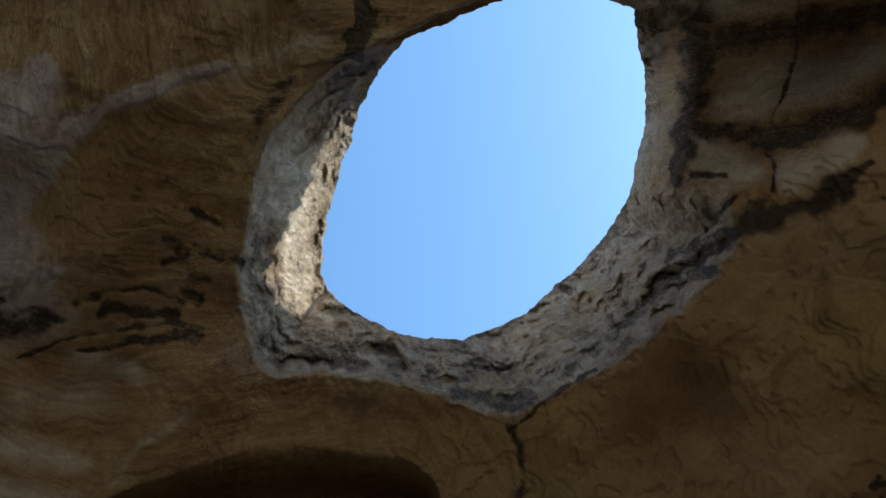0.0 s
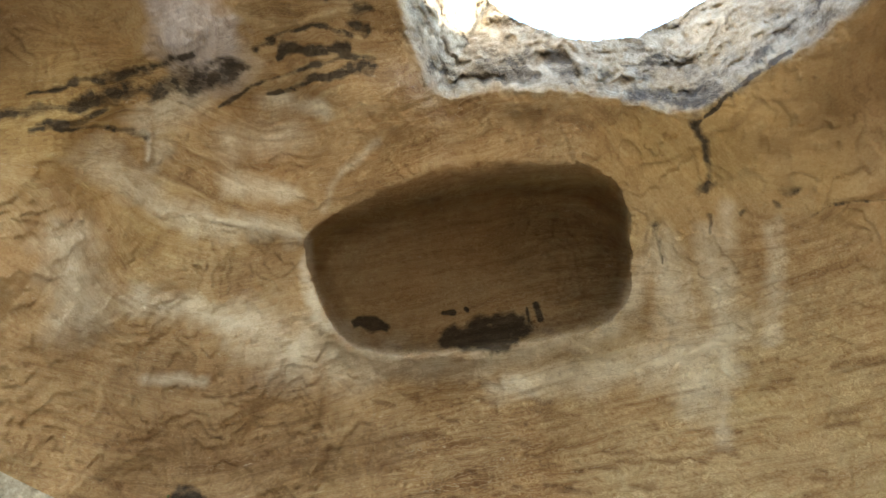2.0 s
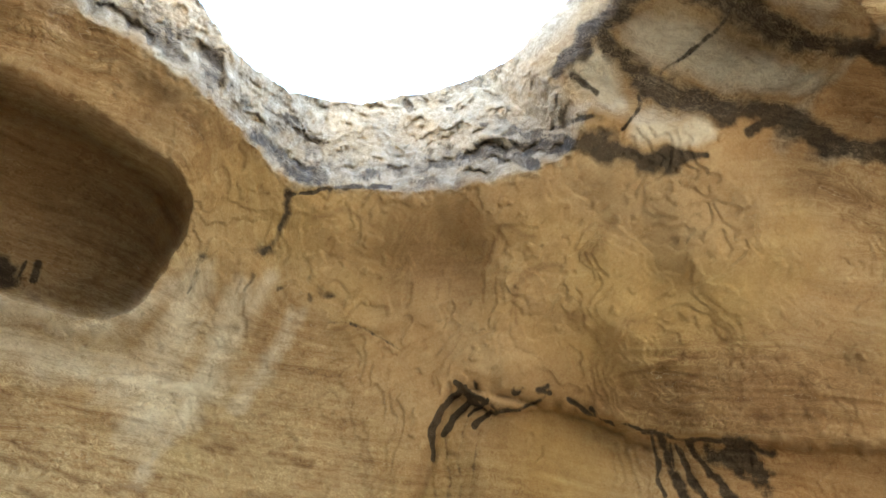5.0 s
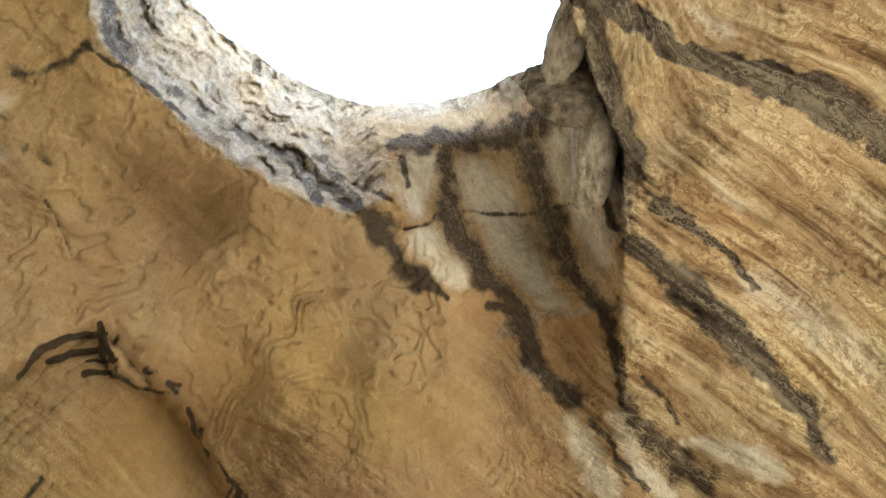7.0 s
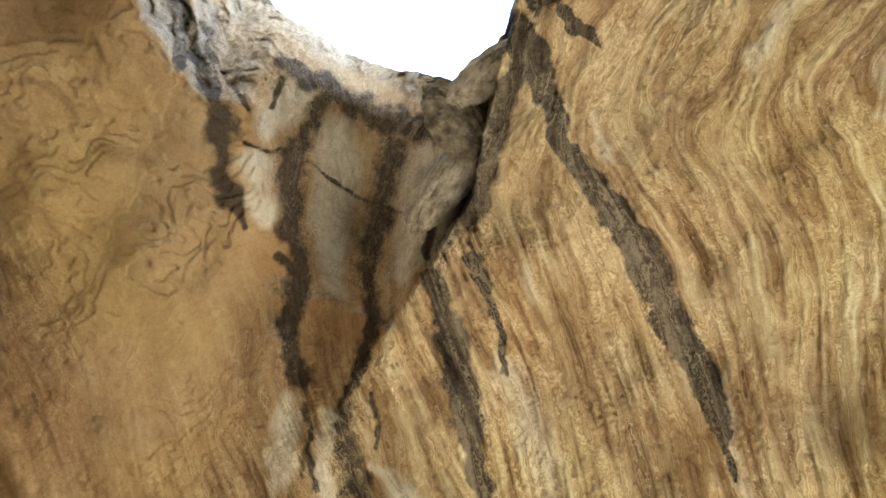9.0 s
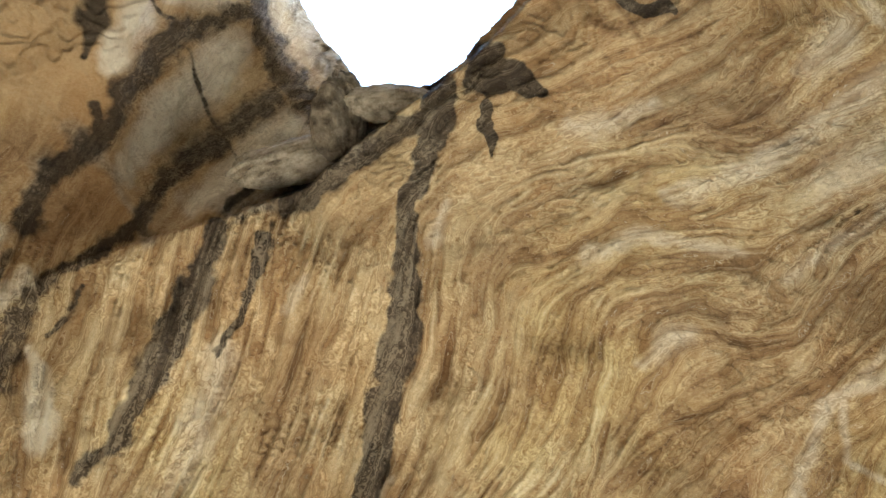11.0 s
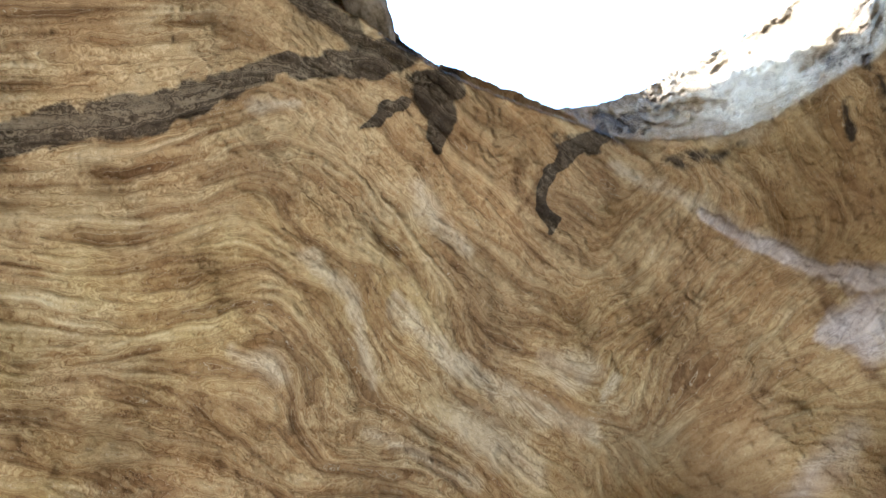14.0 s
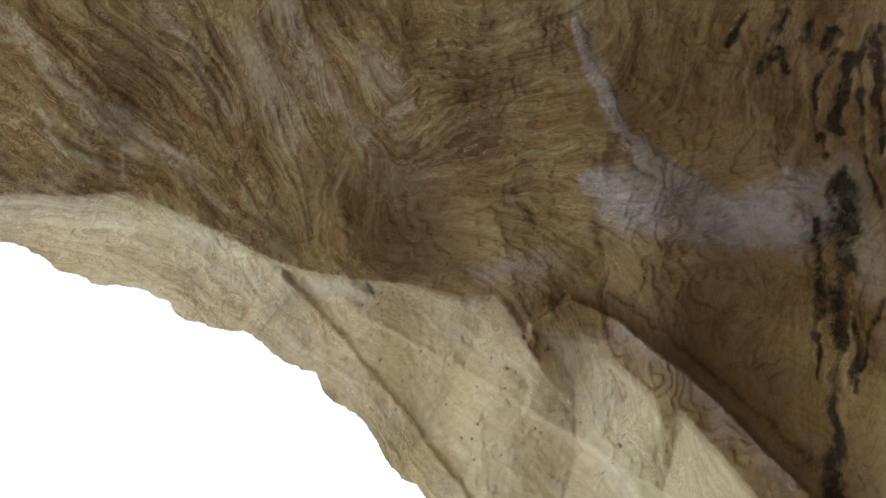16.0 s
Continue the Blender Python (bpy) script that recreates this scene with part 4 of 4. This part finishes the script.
# bleached and washed stone, and daylight painted on the lip facets: strokes, strength, softness, raggedness
PALE_STROKES = ((PALE_LEDGES, 0.85, 1.2, 1.0), (PALE_ROCKS, 0.75, 0.9, 1.0), (STREAKED_WALL, 0.6, 1.0, 1.0), (LEFT_WASH, 0.6, 1.2, 1.0), (LEFT_RIDGE, 0.85, 0.8, 0.8), (VEIN_NET, 0.6, 0.6, 1.0), (PALE_VEINS, 0.5, 1.0, 1.0),
          (SWIRL_PALE, 0.52, 0.8, 1.0), (DAYLIT_FACETS, 0.15, 0.8, 0.7), (PALE_STRIPES, 1.0, 0.5, 0.5))
for group, strength, soft, rough in PALE_STROKES:
    paint(pale, A, B, group, soft, rough, strength)
# skylight on the crescent, then fainter on the ridges, as lilac colour
paint(lilac, A, B, SKYLIT_CRESCENT[:2] + SKYLIT_CRESCENT[4:], 0.35, 0.5, 1.0)
paint(lilac, A, B, SKYLIT_CRESCENT[2:4], 1.4, 0.8, 0.5)
rust += 0.38 * smooth(slab_d, -0.1, 0.6) * smooth(-broad, -0.3, 1.6) * smooth(A, -30, 5)
paint(rust, A, B, RUST, 1.6, 1.0, 0.85)
paint(rust, A, B, BROWN_STREAKS, 0.8, 0.8, 0.9)
paint(rust, A, B, CEILING_MARKS, 1.2, 1.2, 0.6)
paint(rust, A, B, PILLAR_RUST, 0.6, 0.8, 0.8)
paint(rust, A, B, SWIRL_RUST, 1.2, 1.0, 0.65)
paint(rust, A, B, BROWN_SHADED_WALL, 1.4, 1.2, 0.85)
paint(rust, A, B, LEFT_RUST, 1.2, 1.2, 0.6)
paint(rust, A, B, RUST_BAND, 0.9, 1.2, 0.85)
# shade of the bay and lip, laid on as brown
paint(rust, A, B, SHADED_ROCK, 1.5, 0.8, 0.75)
# short brown dashes in the bedding of the back wall
dashes = []
for _ in range(170):
    x, y, n = rng.uniform(-45, 42), rng.uniform(44, 62), rng.uniform(0.5, 2.6)
    t = math.atan2(x, y)
    dashes.append([(x, y, 0.2), (x + n * math.cos(t), y - n * math.sin(t), rng.uniform(0.2, 0.6))])
paint(rust, A, B, dashes, 1.0, 1.6, 0.85)
paint(grey, A, B, GREY_LEDGE, 0.8, 0.6, 0.9)
paint(grey, A, B, GREY_WEB, 0.8, 1.0, 0.7)
# weathered pits in the pale lip of the mouth
pits = []
for _ in range(150):
    x, y = rng.uniform(-50, -30), rng.uniform(-16, 12)
    pits.append([(x, y, rng.uniform(0.1, 0.3)), (x + rng.uniform(-0.2, 0.2), y + rng.uniform(-0.2, 0.2), 0.1)])
pit_mask = np.zeros(A.shape, np.float32)
paint(pit_mask, A, B, pits, 0.8, 0.5, 0.8)
dark = np.maximum(dark, pit_mask * (arch_d > 0.5))
rim = smooth(lip_d, -0.6, 0.9) * smooth(-slab_d, -0.2, 0.4)
# the crusted band of the rim gives way to clean striped stone towards +x
stripes = smooth(A, 14.3, 16.0) * smooth(10.5 - B, -1.0, 1.0)
patches = smooth(fbm(A * 0.45 + 17, B * 0.45 + 3, 4, 0.6), -0.05, 0.16)
grey = np.maximum(grey, rim * (1 - 0.9 * stripes) * (1 - 0.4 * patches))
grain = np.where(rim > 0.5, np.clip(grain - 0.42 * STRATA * (1 - 0.6 * stripes) + 0.12 * fbm(A * 3 + 2, B * 3, 4, 0.6), 0, 1), grain)
rust = np.maximum(rust, 0.5 * rim * smooth(STRATA, 0.12, 0.3) * (1 - stripes))
rust = np.maximum(rust, 0.35 * rim * patches * (1 - stripes))
pale = np.maximum(pale, 0.2 * rim * (1 - stripes))
grey = np.maximum(grey, rim * smooth(-hole_d, 1.9, 0.5) * 0.85)
dark *= 1 - 0.3 * smooth(-hole_d, 1.2, 0.3)
# the outer band of the rim is blotched with brown-black crust
blotch = smooth(lip_d, 0.1, 0.7) * smooth(-lip_d, -3.2, -1.4) * smooth(fbm(round_it * 0.25 + 5, lip_d * 0.35, 4, 0.6), -0.03, 0.16)
dark = np.maximum(dark, 0.62 * blotch * (1 - stripes) * rim)
# the far side of the throat is bare brown stone
grey *= 1 - 0.75 * smooth(-A, 8, 11) * smooth(14 - B, 0, 4)
pale *= 1 - 0.6 * rim * smooth(-A, 8, 11) * smooth(14 - B, 0, 4)
# the smooth ceiling and walls carry a dull tan skin; the overhang's swirled end and the low -x wall are darkened in
# colour for weaker light
on_slab, on_lip = smooth(slab_d, -0.1, 0.6), smooth(arch_d, 0, 0.5)
grain = grain - 0.12 * (1 - on_slab) * (1 - rim) * (1 - on_lip) * (1 - 0.8 * smooth(B, 38, 46) * smooth(A, -14, 5)) - 0.09 * on_slab * (1 - on_lip) * smooth(-A, -12, 0) - 0.06 * smooth(B, 40, 52) * smooth(-A, 0, 25)
# yellow layers in the lip of the mouth, lightened for the daylight outside, pinker along its outer edge
grain = np.clip(grain + 0.18 * on_lip, 0, 1)
rust = np.maximum(rust, 0.4 * on_lip * smooth(scarp_d, -0.3, 0.6) * smooth(middle, -0.8, 1.2))
# cream stone of the throat, painted paler where the sun falls on it
sunlit_throat = np.zeros(A.shape, np.float32)
paint(sunlit_throat, A, B, SUNLIT_THROAT, 0.5, 0.8, 1.0, 0.15)
pale = np.maximum(pale, sunlit_throat)
grey *= 1 - 0.95 * sunlit_throat
rust *= 1 - sunlit_throat
dark *= 1 - 0.8 * sunlit_throat
# the layers as a smooth scale, for lines finer than the mesh
PHASE = broad + 0.45 * middle + 0.6 * WAVE + 0.12 * thin
PHASE = np.where(rim > 0.5, STRATA * 6.0 + 0.4 * middle, PHASE)
PHASE = PHASE * (1 - wall_like) + (1.2 * middle + 0.35 * thin + 2.0 * WAVE) * wall_like
BEDDING = np.where(rim > 0.5, 0.7, np.clip(amp * (1 + 0.5 * wall_like), 0, 1))
BEDDING = np.maximum(BEDDING, 0.7 * smooth(arch_d, 0, 0.5) * smooth(-brink_d, -0.5, 1.5) + 0.9 * smooth(scarp_d, 0, 1) * smooth(arch_d, 0, 0.5))

# ---- shape ----
depth = vault_depth(THETA, TURN).astype(np.float32)
lip_s = outline(A, B, rounded(LIP, 2)) + ROUGH * 0.3
rise = np.clip(lip_s, 0, 20) * smooth(-slab_d, -0.3, 0.3)
# the striped shoulder rolls up into the throat more gently
shoulder = smooth(A, 13, 18) * smooth(12 - B, -2, 4)
depth *= 1 + (0.06 - 0.035 * shoulder) * rise + 0.02 * smooth(rise, 0, 1.2)
slab = smooth(slab_d, -0.06, 0.06) * smooth(A, -12, -5) * smooth(-A, -41, -34)
depth *= 1 - 0.09 * slab * smooth(slab_d, 26, 2)
hollow = np.clip(niche_d, 0, 20)
soft_edge = np.interp(B, [29, 32, 34, 38], [8.0, 3.0, 1.0, 0.4])
# a sharp sill below, a roof that curves in gently above
rolled = smooth(-B, -35, -30.5)
depth += 2.2 * (1 - np.exp(-hollow / soft_edge)) * (1 - rolled + rolled * smooth(hollow, 0, 5.0)) * (niche_d > 0)
depth -= 0.32 * np.exp(-(niche_d / 1.5) ** 2) * smooth(B, 36, 42)
depth += np.clip(arch_d, 0, 30) * 0.25 + 0.25 * smooth(arch_d, -0.2, 0.3)
recess_d = outline(A, B, RECESS + [(66, -2), (75, 25), (60, 55), (34, 60)]) + ROUGH * 0.5
depth += 0.55 * smooth(recess_d, -0.1, 0.5) * smooth(-recess_d, -14, -2) + 0.12 * np.exp(-(recess_d / 0.4) ** 2)
depth += 0.12 * smooth(brink_d, -0.1, 0.2) + 0.10 * np.clip(brink_d, 0, 6)
depth -= 0.15 * smooth(scarp_d, -0.3, 0.3)
ridge_d = outline(A, B, RIDGE + [(-80, 10), (-60, -10)]) + ROUGH * 0.3
depth -= 0.4 * smooth(ridge_d, -0.15, 0.3) * smooth(-ridge_d, -12, -2) * smooth(-arch_d, -0.6, 0.2)
depth += (0.75 - 0.45 * smooth(B, 26, 36)) * fbm(A * 0.11 + 5, B * 0.11 + 9, 2, 0.35) * smooth(THETA, 14, 30) + 0.16 * fbm(A * 0.2, B * 0.2, 3, 0.45) + 0.012 * ROUGH
depth -= (amp * (0.016 * middle * (0.3 + patchy) + 0.022 * broad + 0.003 * thin) * (1 - 0.7 * wall_like) * (0.45 + 0.55 * smooth(A, 5, 22))).astype(np.float32)
depth += (0.028 * TERRACE * (1 - 0.5 * amp) * (1 - rim) - 0.022 * amp * flake).astype(np.float32)
# the patch painted as sunlit is kept smoother
depth += rim * (1 - 0.7 * stripes) * (1 - 0.75 * sunlit_throat) * (0.34 * STRATA + 0.10 * fbm(A * 0.6 + 8, B * 0.6, 4, 0.5) + 0.06 * fbm(A * 2.2 + 8, B * 2.2, 4, 0.65))
depth += 0.03 * dark
# the crescent is a ledge with a clean lower edge, the crevice a groove
depth -= 0.03 * smooth(lilac, 0.5, 1.0)
groove = np.zeros(A.shape, np.float32)
paint(groove, A, B, CREVICE[:2] + PILLAR_CRACKS, 0.8, 0.6, 1.0)
depth += 0.035 * groove
swell = np.zeros(A.shape, np.float32)
paint(swell, A, B, LEFT_RIDGE, 1.6, 0.5, 1.0)
depth -= 0.14 * swell

# ---- meshes ----
ta, tt = np.radians(THETA), np.arctan2(A, B)


def finished(name, verts, faces, material, label, category, fields=(), kind="structure"):
    me = bpy.data.meshes.new(name)
    me.vertices.add(len(verts))
    me.vertices.foreach_set("co", np.ascontiguousarray(verts, np.float32).ravel())
    me.loops.add(faces.size)
    me.loops.foreach_set("vertex_index", np.ascontiguousarray(faces, np.int32).ravel())
    me.polygons.add(len(faces))
    me.polygons.foreach_set("loop_start", np.arange(len(faces), dtype=np.int32) * 4)
    me.update(calc_edges=True)
    me.polygons.foreach_set("use_smooth", np.ones(len(faces), bool))
    for key, sort, values in fields:
        at = me.attributes.new(key, sort, 'POINT')
        at.data.foreach_set("color" if sort == 'FLOAT_COLOR' else "value", np.ascontiguousarray(values, np.float32).ravel())
    me.materials.append(material)
    return tagged(new(name, me), label, category, kind=kind)


# the edges of the skylight and of the mouth, drawn to their outlines
cut = np.maximum(hole_d, mouth_d)
ga, gb = np.gradient(cut, STEP)
norm = np.maximum(ga * ga + gb * gb, 0.3)
pull = np.where((cut > 0) & (cut < STEP * 1.5), cut, 0)
A2, B2 = A - pull * ga / norm, B - pull * gb / norm
ta, tt = np.radians(np.hypot(A2, B2)), np.arctan2(A2, B2)
way = np.stack([np.sin(ta) * np.sin(tt), np.sin(ta) * np.cos(tt), np.cos(ta)], -1)
POINTS = (way * depth[..., None] + np.array(EYE)).astype(np.float32)
alive = (cut < STEP * 1.05) & (THETA < REACH - 0.3)
cell = alive[:-1, :-1] & alive[1:, :-1] & alive[:-1, 1:] & alive[1:, 1:]
index = np.arange(count * count, dtype=np.int32).reshape(count, count)
zone = np.zeros(A.shape, np.int8)
zone[(B > 24) & (THETA > 33)] = 1
zone[(slab_d > 0)] = 2
zone[(lip_d > 0) & (slab_d <= 0)] = 3
zone[niche_d > 0] = 4
zone[arch_d > 0] = 5
ZONES = (("rock_ceiling", "smooth beige sandstone ceiling with a rust-brown band", "rock ceiling"),
         ("rock_wall", "yellow bedded sandstone back wall with black drip streaks", "rock wall"),
         ("overhang_slab", "orange swirling layered sandstone overhang streaked with dark varnish", "rock overhang"),
         ("skylight_rim", "grey weathered rim of a natural skylight with dark stripes", "rock rim"),
         ("niche", "dark hollow niche in the sandstone wall with black patches along its floor", "rock niche"),
         ("arch_lip", "pale pitted sandstone lip of the alcove mouth", "rock arch"))
flat = POINTS.reshape(-1, 3)
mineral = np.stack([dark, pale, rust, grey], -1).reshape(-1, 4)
layer = np.stack([PHASE * 0.1 + 0.5, BEDDING, lilac, np.ones_like(lilac)], -1).reshape(-1, 4)
for k, (name, label, category) in enumerate(ZONES):
    i, j = np.nonzero(cell & (zone[:-1, :-1] == k))
    quads = np.stack([index[i, j], index[i, j + 1], index[i + 1, j + 1], index[i + 1, j]], -1)
    used, back = np.unique(quads, return_inverse=True)
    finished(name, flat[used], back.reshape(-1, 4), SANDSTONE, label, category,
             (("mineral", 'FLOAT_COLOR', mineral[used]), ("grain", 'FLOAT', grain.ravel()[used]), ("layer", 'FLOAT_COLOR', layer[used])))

# the weathered top of the rock mass, with its cut faces down to the vault
skip = 4
sub = np.s_[::skip, ::skip]
dome = way[sub] * (depth[sub] + THICK + 0.5 * fbm(A[sub] * 0.2, B[sub] * 0.2, 4))[..., None] + np.array(EYE)
cut_c = cut[sub]
live = (cut_c < 0) & (THETA[sub] < REACH - 0.3)
cc = live[:-1, :-1] & live[1:, :-1] & live[:-1, 1:] & live[1:, 1:]
n = dome.shape[1]
idx = np.arange(dome.shape[0] * n, dtype=np.int32).reshape(dome.shape[:2])
i, j = np.nonzero(cc)
quads = np.stack([idx[i, j], idx[i + 1, j], idx[i + 1, j + 1], idx[i, j + 1]], -1)
used, back = np.unique(quads, return_inverse=True)
finished("rock_top", dome.reshape(-1, 3)[used], back.reshape(-1, 4), SANDSTONE, "weathered sandstone top of the rock mass", "rock")

pad = np.pad(cell, 1)
sides = []
for di, dj, p, q in ((-1, 0, (0, 0), (0, 1)), (1, 0, (1, 1), (1, 0)), (0, -1, (1, 0), (0, 0)), (0, 1, (0, 1), (1, 1))):
    free = cell & ~pad[1 + di:pad.shape[0] - 1 + di, 1 + dj:pad.shape[1] - 1 + dj]
    i, j = np.nonzero(free & (THETA[:-1, :-1] < REACH - 1.5))
    sides.append(np.stack([index[i + p[0], j + p[1]], index[i + q[0], j + q[1]]], -1))
sides = np.concatenate(sides)
used, back = np.unique(sides, return_inverse=True)
back = back.reshape(-1, 2)
inner = flat[used]
outer = inner + way.reshape(-1, 3)[used] * THICK
quads = np.stack([back[:, 0], back[:, 1], back[:, 1] + len(used), back[:, 0] + len(used)], -1)
two = np.concatenate([mineral[used], mineral[used]])
finished("rock_edge", np.concatenate([inner, outer]), quads, SANDSTONE, "broken grey edge of the rock vault", "rock", (("mineral", 'FLOAT_COLOR', two), ("grain", 'FLOAT', np.full(len(two), 0.5))))

# the walls below the vault, down to the floor
turns = np.radians(np.linspace(-88, 98, 260))
downs = np.linspace(REACH - 0.6, 104, 60)
TT, DD = np.meshgrid(turns, downs, indexing='ij')
deg = np.degrees(TT) % 360
aa, bb = DD * np.sin(TT), DD * np.cos(TT)
dd = vault_depth(DD, deg) + 0.35 * fbm(aa * 0.11 + 5, bb * 0.11 + 9, 2, 0.35) + 0.16 * fbm(aa * 0.2, bb * 0.2, 3, 0.45)
low = np.stack([np.sin(TT) * np.sin(np.radians(DD)) * dd, np.cos(TT) * np.sin(np.radians(DD)) * dd, np.cos(np.radians(DD)) * dd], -1) + np.array(EYE)
idx = np.arange(low.shape[0] * low.shape[1], dtype=np.int32).reshape(low.shape[:2])
quads = np.stack([idx[:-1, :-1], idx[:-1, 1:], idx[1:, 1:], idx[1:, :-1]], -1).reshape(-1, 4)
low_grain = np.clip(0.5 + 0.5 * fbm(deg * 0.15, DD * 1.5, 4), 0, 1)
finished("wall_foot", low.reshape(-1, 3), quads, SANDSTONE, "bedded sandstone foot of the alcove wall", "rock wall", (("grain", 'FLOAT', low_grain.ravel()),))

# ---- ground ----
rings = np.concatenate([np.linspace(0.0, 30, 90), np.geomspace(31, 900, 40)])
spokes = np.linspace(0, 2 * np.pi, 121)
RR, SS = np.meshgrid(rings, spokes, indexing='ij')
gx, gy = RR * np.sin(SS), RR * np.cos(SS)
gz = 0.25 * fbm(gx * 0.25, gy * 0.25, 4) + 0.02 * np.clip(RR - 20, 0, 900) * fbm(gx * 0.01, gy * 0.01, 3)
gz[:, -1] = gz[:, 0]
idx = np.arange(gx.size, dtype=np.int32).reshape(gx.shape)
quads = np.stack([idx[:-1, :-1], idx[1:, :-1], idx[1:, 1:], idx[:-1, 1:]], -1).reshape(-1, 4)
finished("ground", np.stack([gx, gy, gz], -1).reshape(-1, 3), quads, SAND, "dry pale sand floor running out of the alcove", "sand ground")


# ---- shrub in the crack of the wall ----
def shrub(where, size):
    """A low bush: a few bent stems and many small leaves."""
    bush = tagged(new("shrub"), "small green shrub rooted in the sandstone wall", "shrub")
    bush.location = where
    r = random.Random(4)
    tips = []
    for k in range(9):
        bm = bmesh.new()
        lean, turn = r.uniform(0.3, 1.0), r.uniform(0, 2 * math.pi)
        last = None
        for step in range(7):
            h = step / 6
            p = Vector((math.sin(turn) * lean * h ** 1.4, math.cos(turn) * lean * h ** 1.4, h)) * size
            ring = [bm.verts.new(p + Vector((math.cos(q), math.sin(q), 0)) * 0.008 * (1.2 - h)) for q in (0, 2.1, 4.2)]
            if last:
                for q in range(3):
                    bm.faces.new((last[q], last[(q + 1) % 3], ring[(q + 1) % 3], ring[q]))
            last = ring
            if step > 1:
                tips.append(p)
        me = bpy.data.meshes.new("stem")
        bm.to_mesh(me)
        bm.free()
        me.materials.append(BARK)
        new("stem", me).parent = bush
    bm = bmesh.new()
    for p in tips:
        for _ in range(9):
            c = p + Vector((r.gauss(0, 1), r.gauss(0, 1), r.gauss(0, 1))) * 0.16 * size
            u = Vector((r.gauss(0, 1), r.gauss(0, 1), r.gauss(0, 0.6))).normalized() * r.uniform(0.02, 0.04)
            v = u.cross(Vector((r.gauss(0, 1), r.gauss(0, 1), r.gauss(0, 1))).normalized()) * 0.45
            mid = c + u * 0.5 + Vector((0, 0, 0.004))
            a, b, c2, d = (bm.verts.new(q) for q in (c, mid + v, c + u, mid - v))
            bm.faces.new((a, b, c2, d))
    me = bpy.data.meshes.new("foliage")
    bm.to_mesh(me)
    bm.free()
    me.materials.append(LEAF)
    new("foliage", me).parent = bush
    return bush


_t, _d = radians(-35.5), radians(67.5)
_r = float(vault_depth(67.5, 324.5)) + 0.25
shrub((math.sin(_t) * math.sin(_d) * _r, math.cos(_t) * math.sin(_d) * _r, EYE.z + math.cos(_d) * _r - 0.15), 0.5)


# ---- loose rocks caught at the rim of the skylight ----
def rim_rock(a, b, long, wide, turn, nearer, label, minerals):
    """A weathered lump of rock resting against the vault at (a, b)."""
    i, j = int(round((a + REACH) / STEP)), int(round((b + REACH) / STEP))
    far = float(depth[i, j])
    centre = Vector((float(x) for x in way[i, j])) * (far - nearer)
    out = centre.normalized()
    side = Vector((math.cos(turn), math.sin(turn), 0))
    side = (side - out * side.dot(out)).normalized()
    up = out.cross(side)
    n, k = 64, 40
    u, v = np.meshgrid(np.linspace(0, 2 * np.pi, n + 1), np.linspace(0.02, np.pi - 0.02, k), indexing='ij')
    x, y, z = np.cos(v), np.sin(v) * np.cos(u), np.sin(v) * np.sin(u)
    r = 1 + 0.30 * fbm(x * 1.7 + a, y * 1.7 + z * 2.1, 3) + 0.16 * fbm(x * 5 + z * 3, y * 5 + b, 4, 0.6)
    r[-1] = r[0]
    p = (np.multiply.outer(x * r * long, np.array(side)) + np.multiply.outer(y * r * wide, np.array(up)) + np.multiply.outer(z * r * wide, np.array(out)))
    p = p + np.array(centre + EYE)
    idx = np.arange(p.shape[0] * k, dtype=np.int32).reshape(p.shape[:2])
    quads = np.stack([idx[:-1, :-1], idx[1:, :-1], idx[1:, 1:], idx[:-1, 1:]], -1).reshape(-1, 4)
    count_v = p.shape[0] * k
    col = np.tile(np.array(minerals, np.float32), (count_v, 1))
    shade = np.clip(0.5 + 0.4 * fbm(x * 6, y * 6 + z * 6, 4), 0, 1).ravel()
    return finished("boulder", p.reshape(-1, 3), quads, SANDSTONE, label, "boulder", (("mineral", 'FLOAT_COLOR', col), ("grain", 'FLOAT', shade)), "thing")


rim_rock(15.5, -4.2, 0.42, 0.24, 2.0, 0.15, "dark lichen-covered boulder wedged at the skylight rim", (0.5, 0.0, 0.0, 0.9))
rim_rock(19.6, -5.8, 0.66, 0.20, 0.15, 0.12, "smooth grey rock ledge beside the striped rim", (0.2, 0.0, 0.0, 1.0))
rim_rock(11.3, -4.6, 0.45, 0.16, 0.4, 0.15, "grey weathered rock lying on the skylight edge", (0.15, 0.0, 0.0, 1.0))
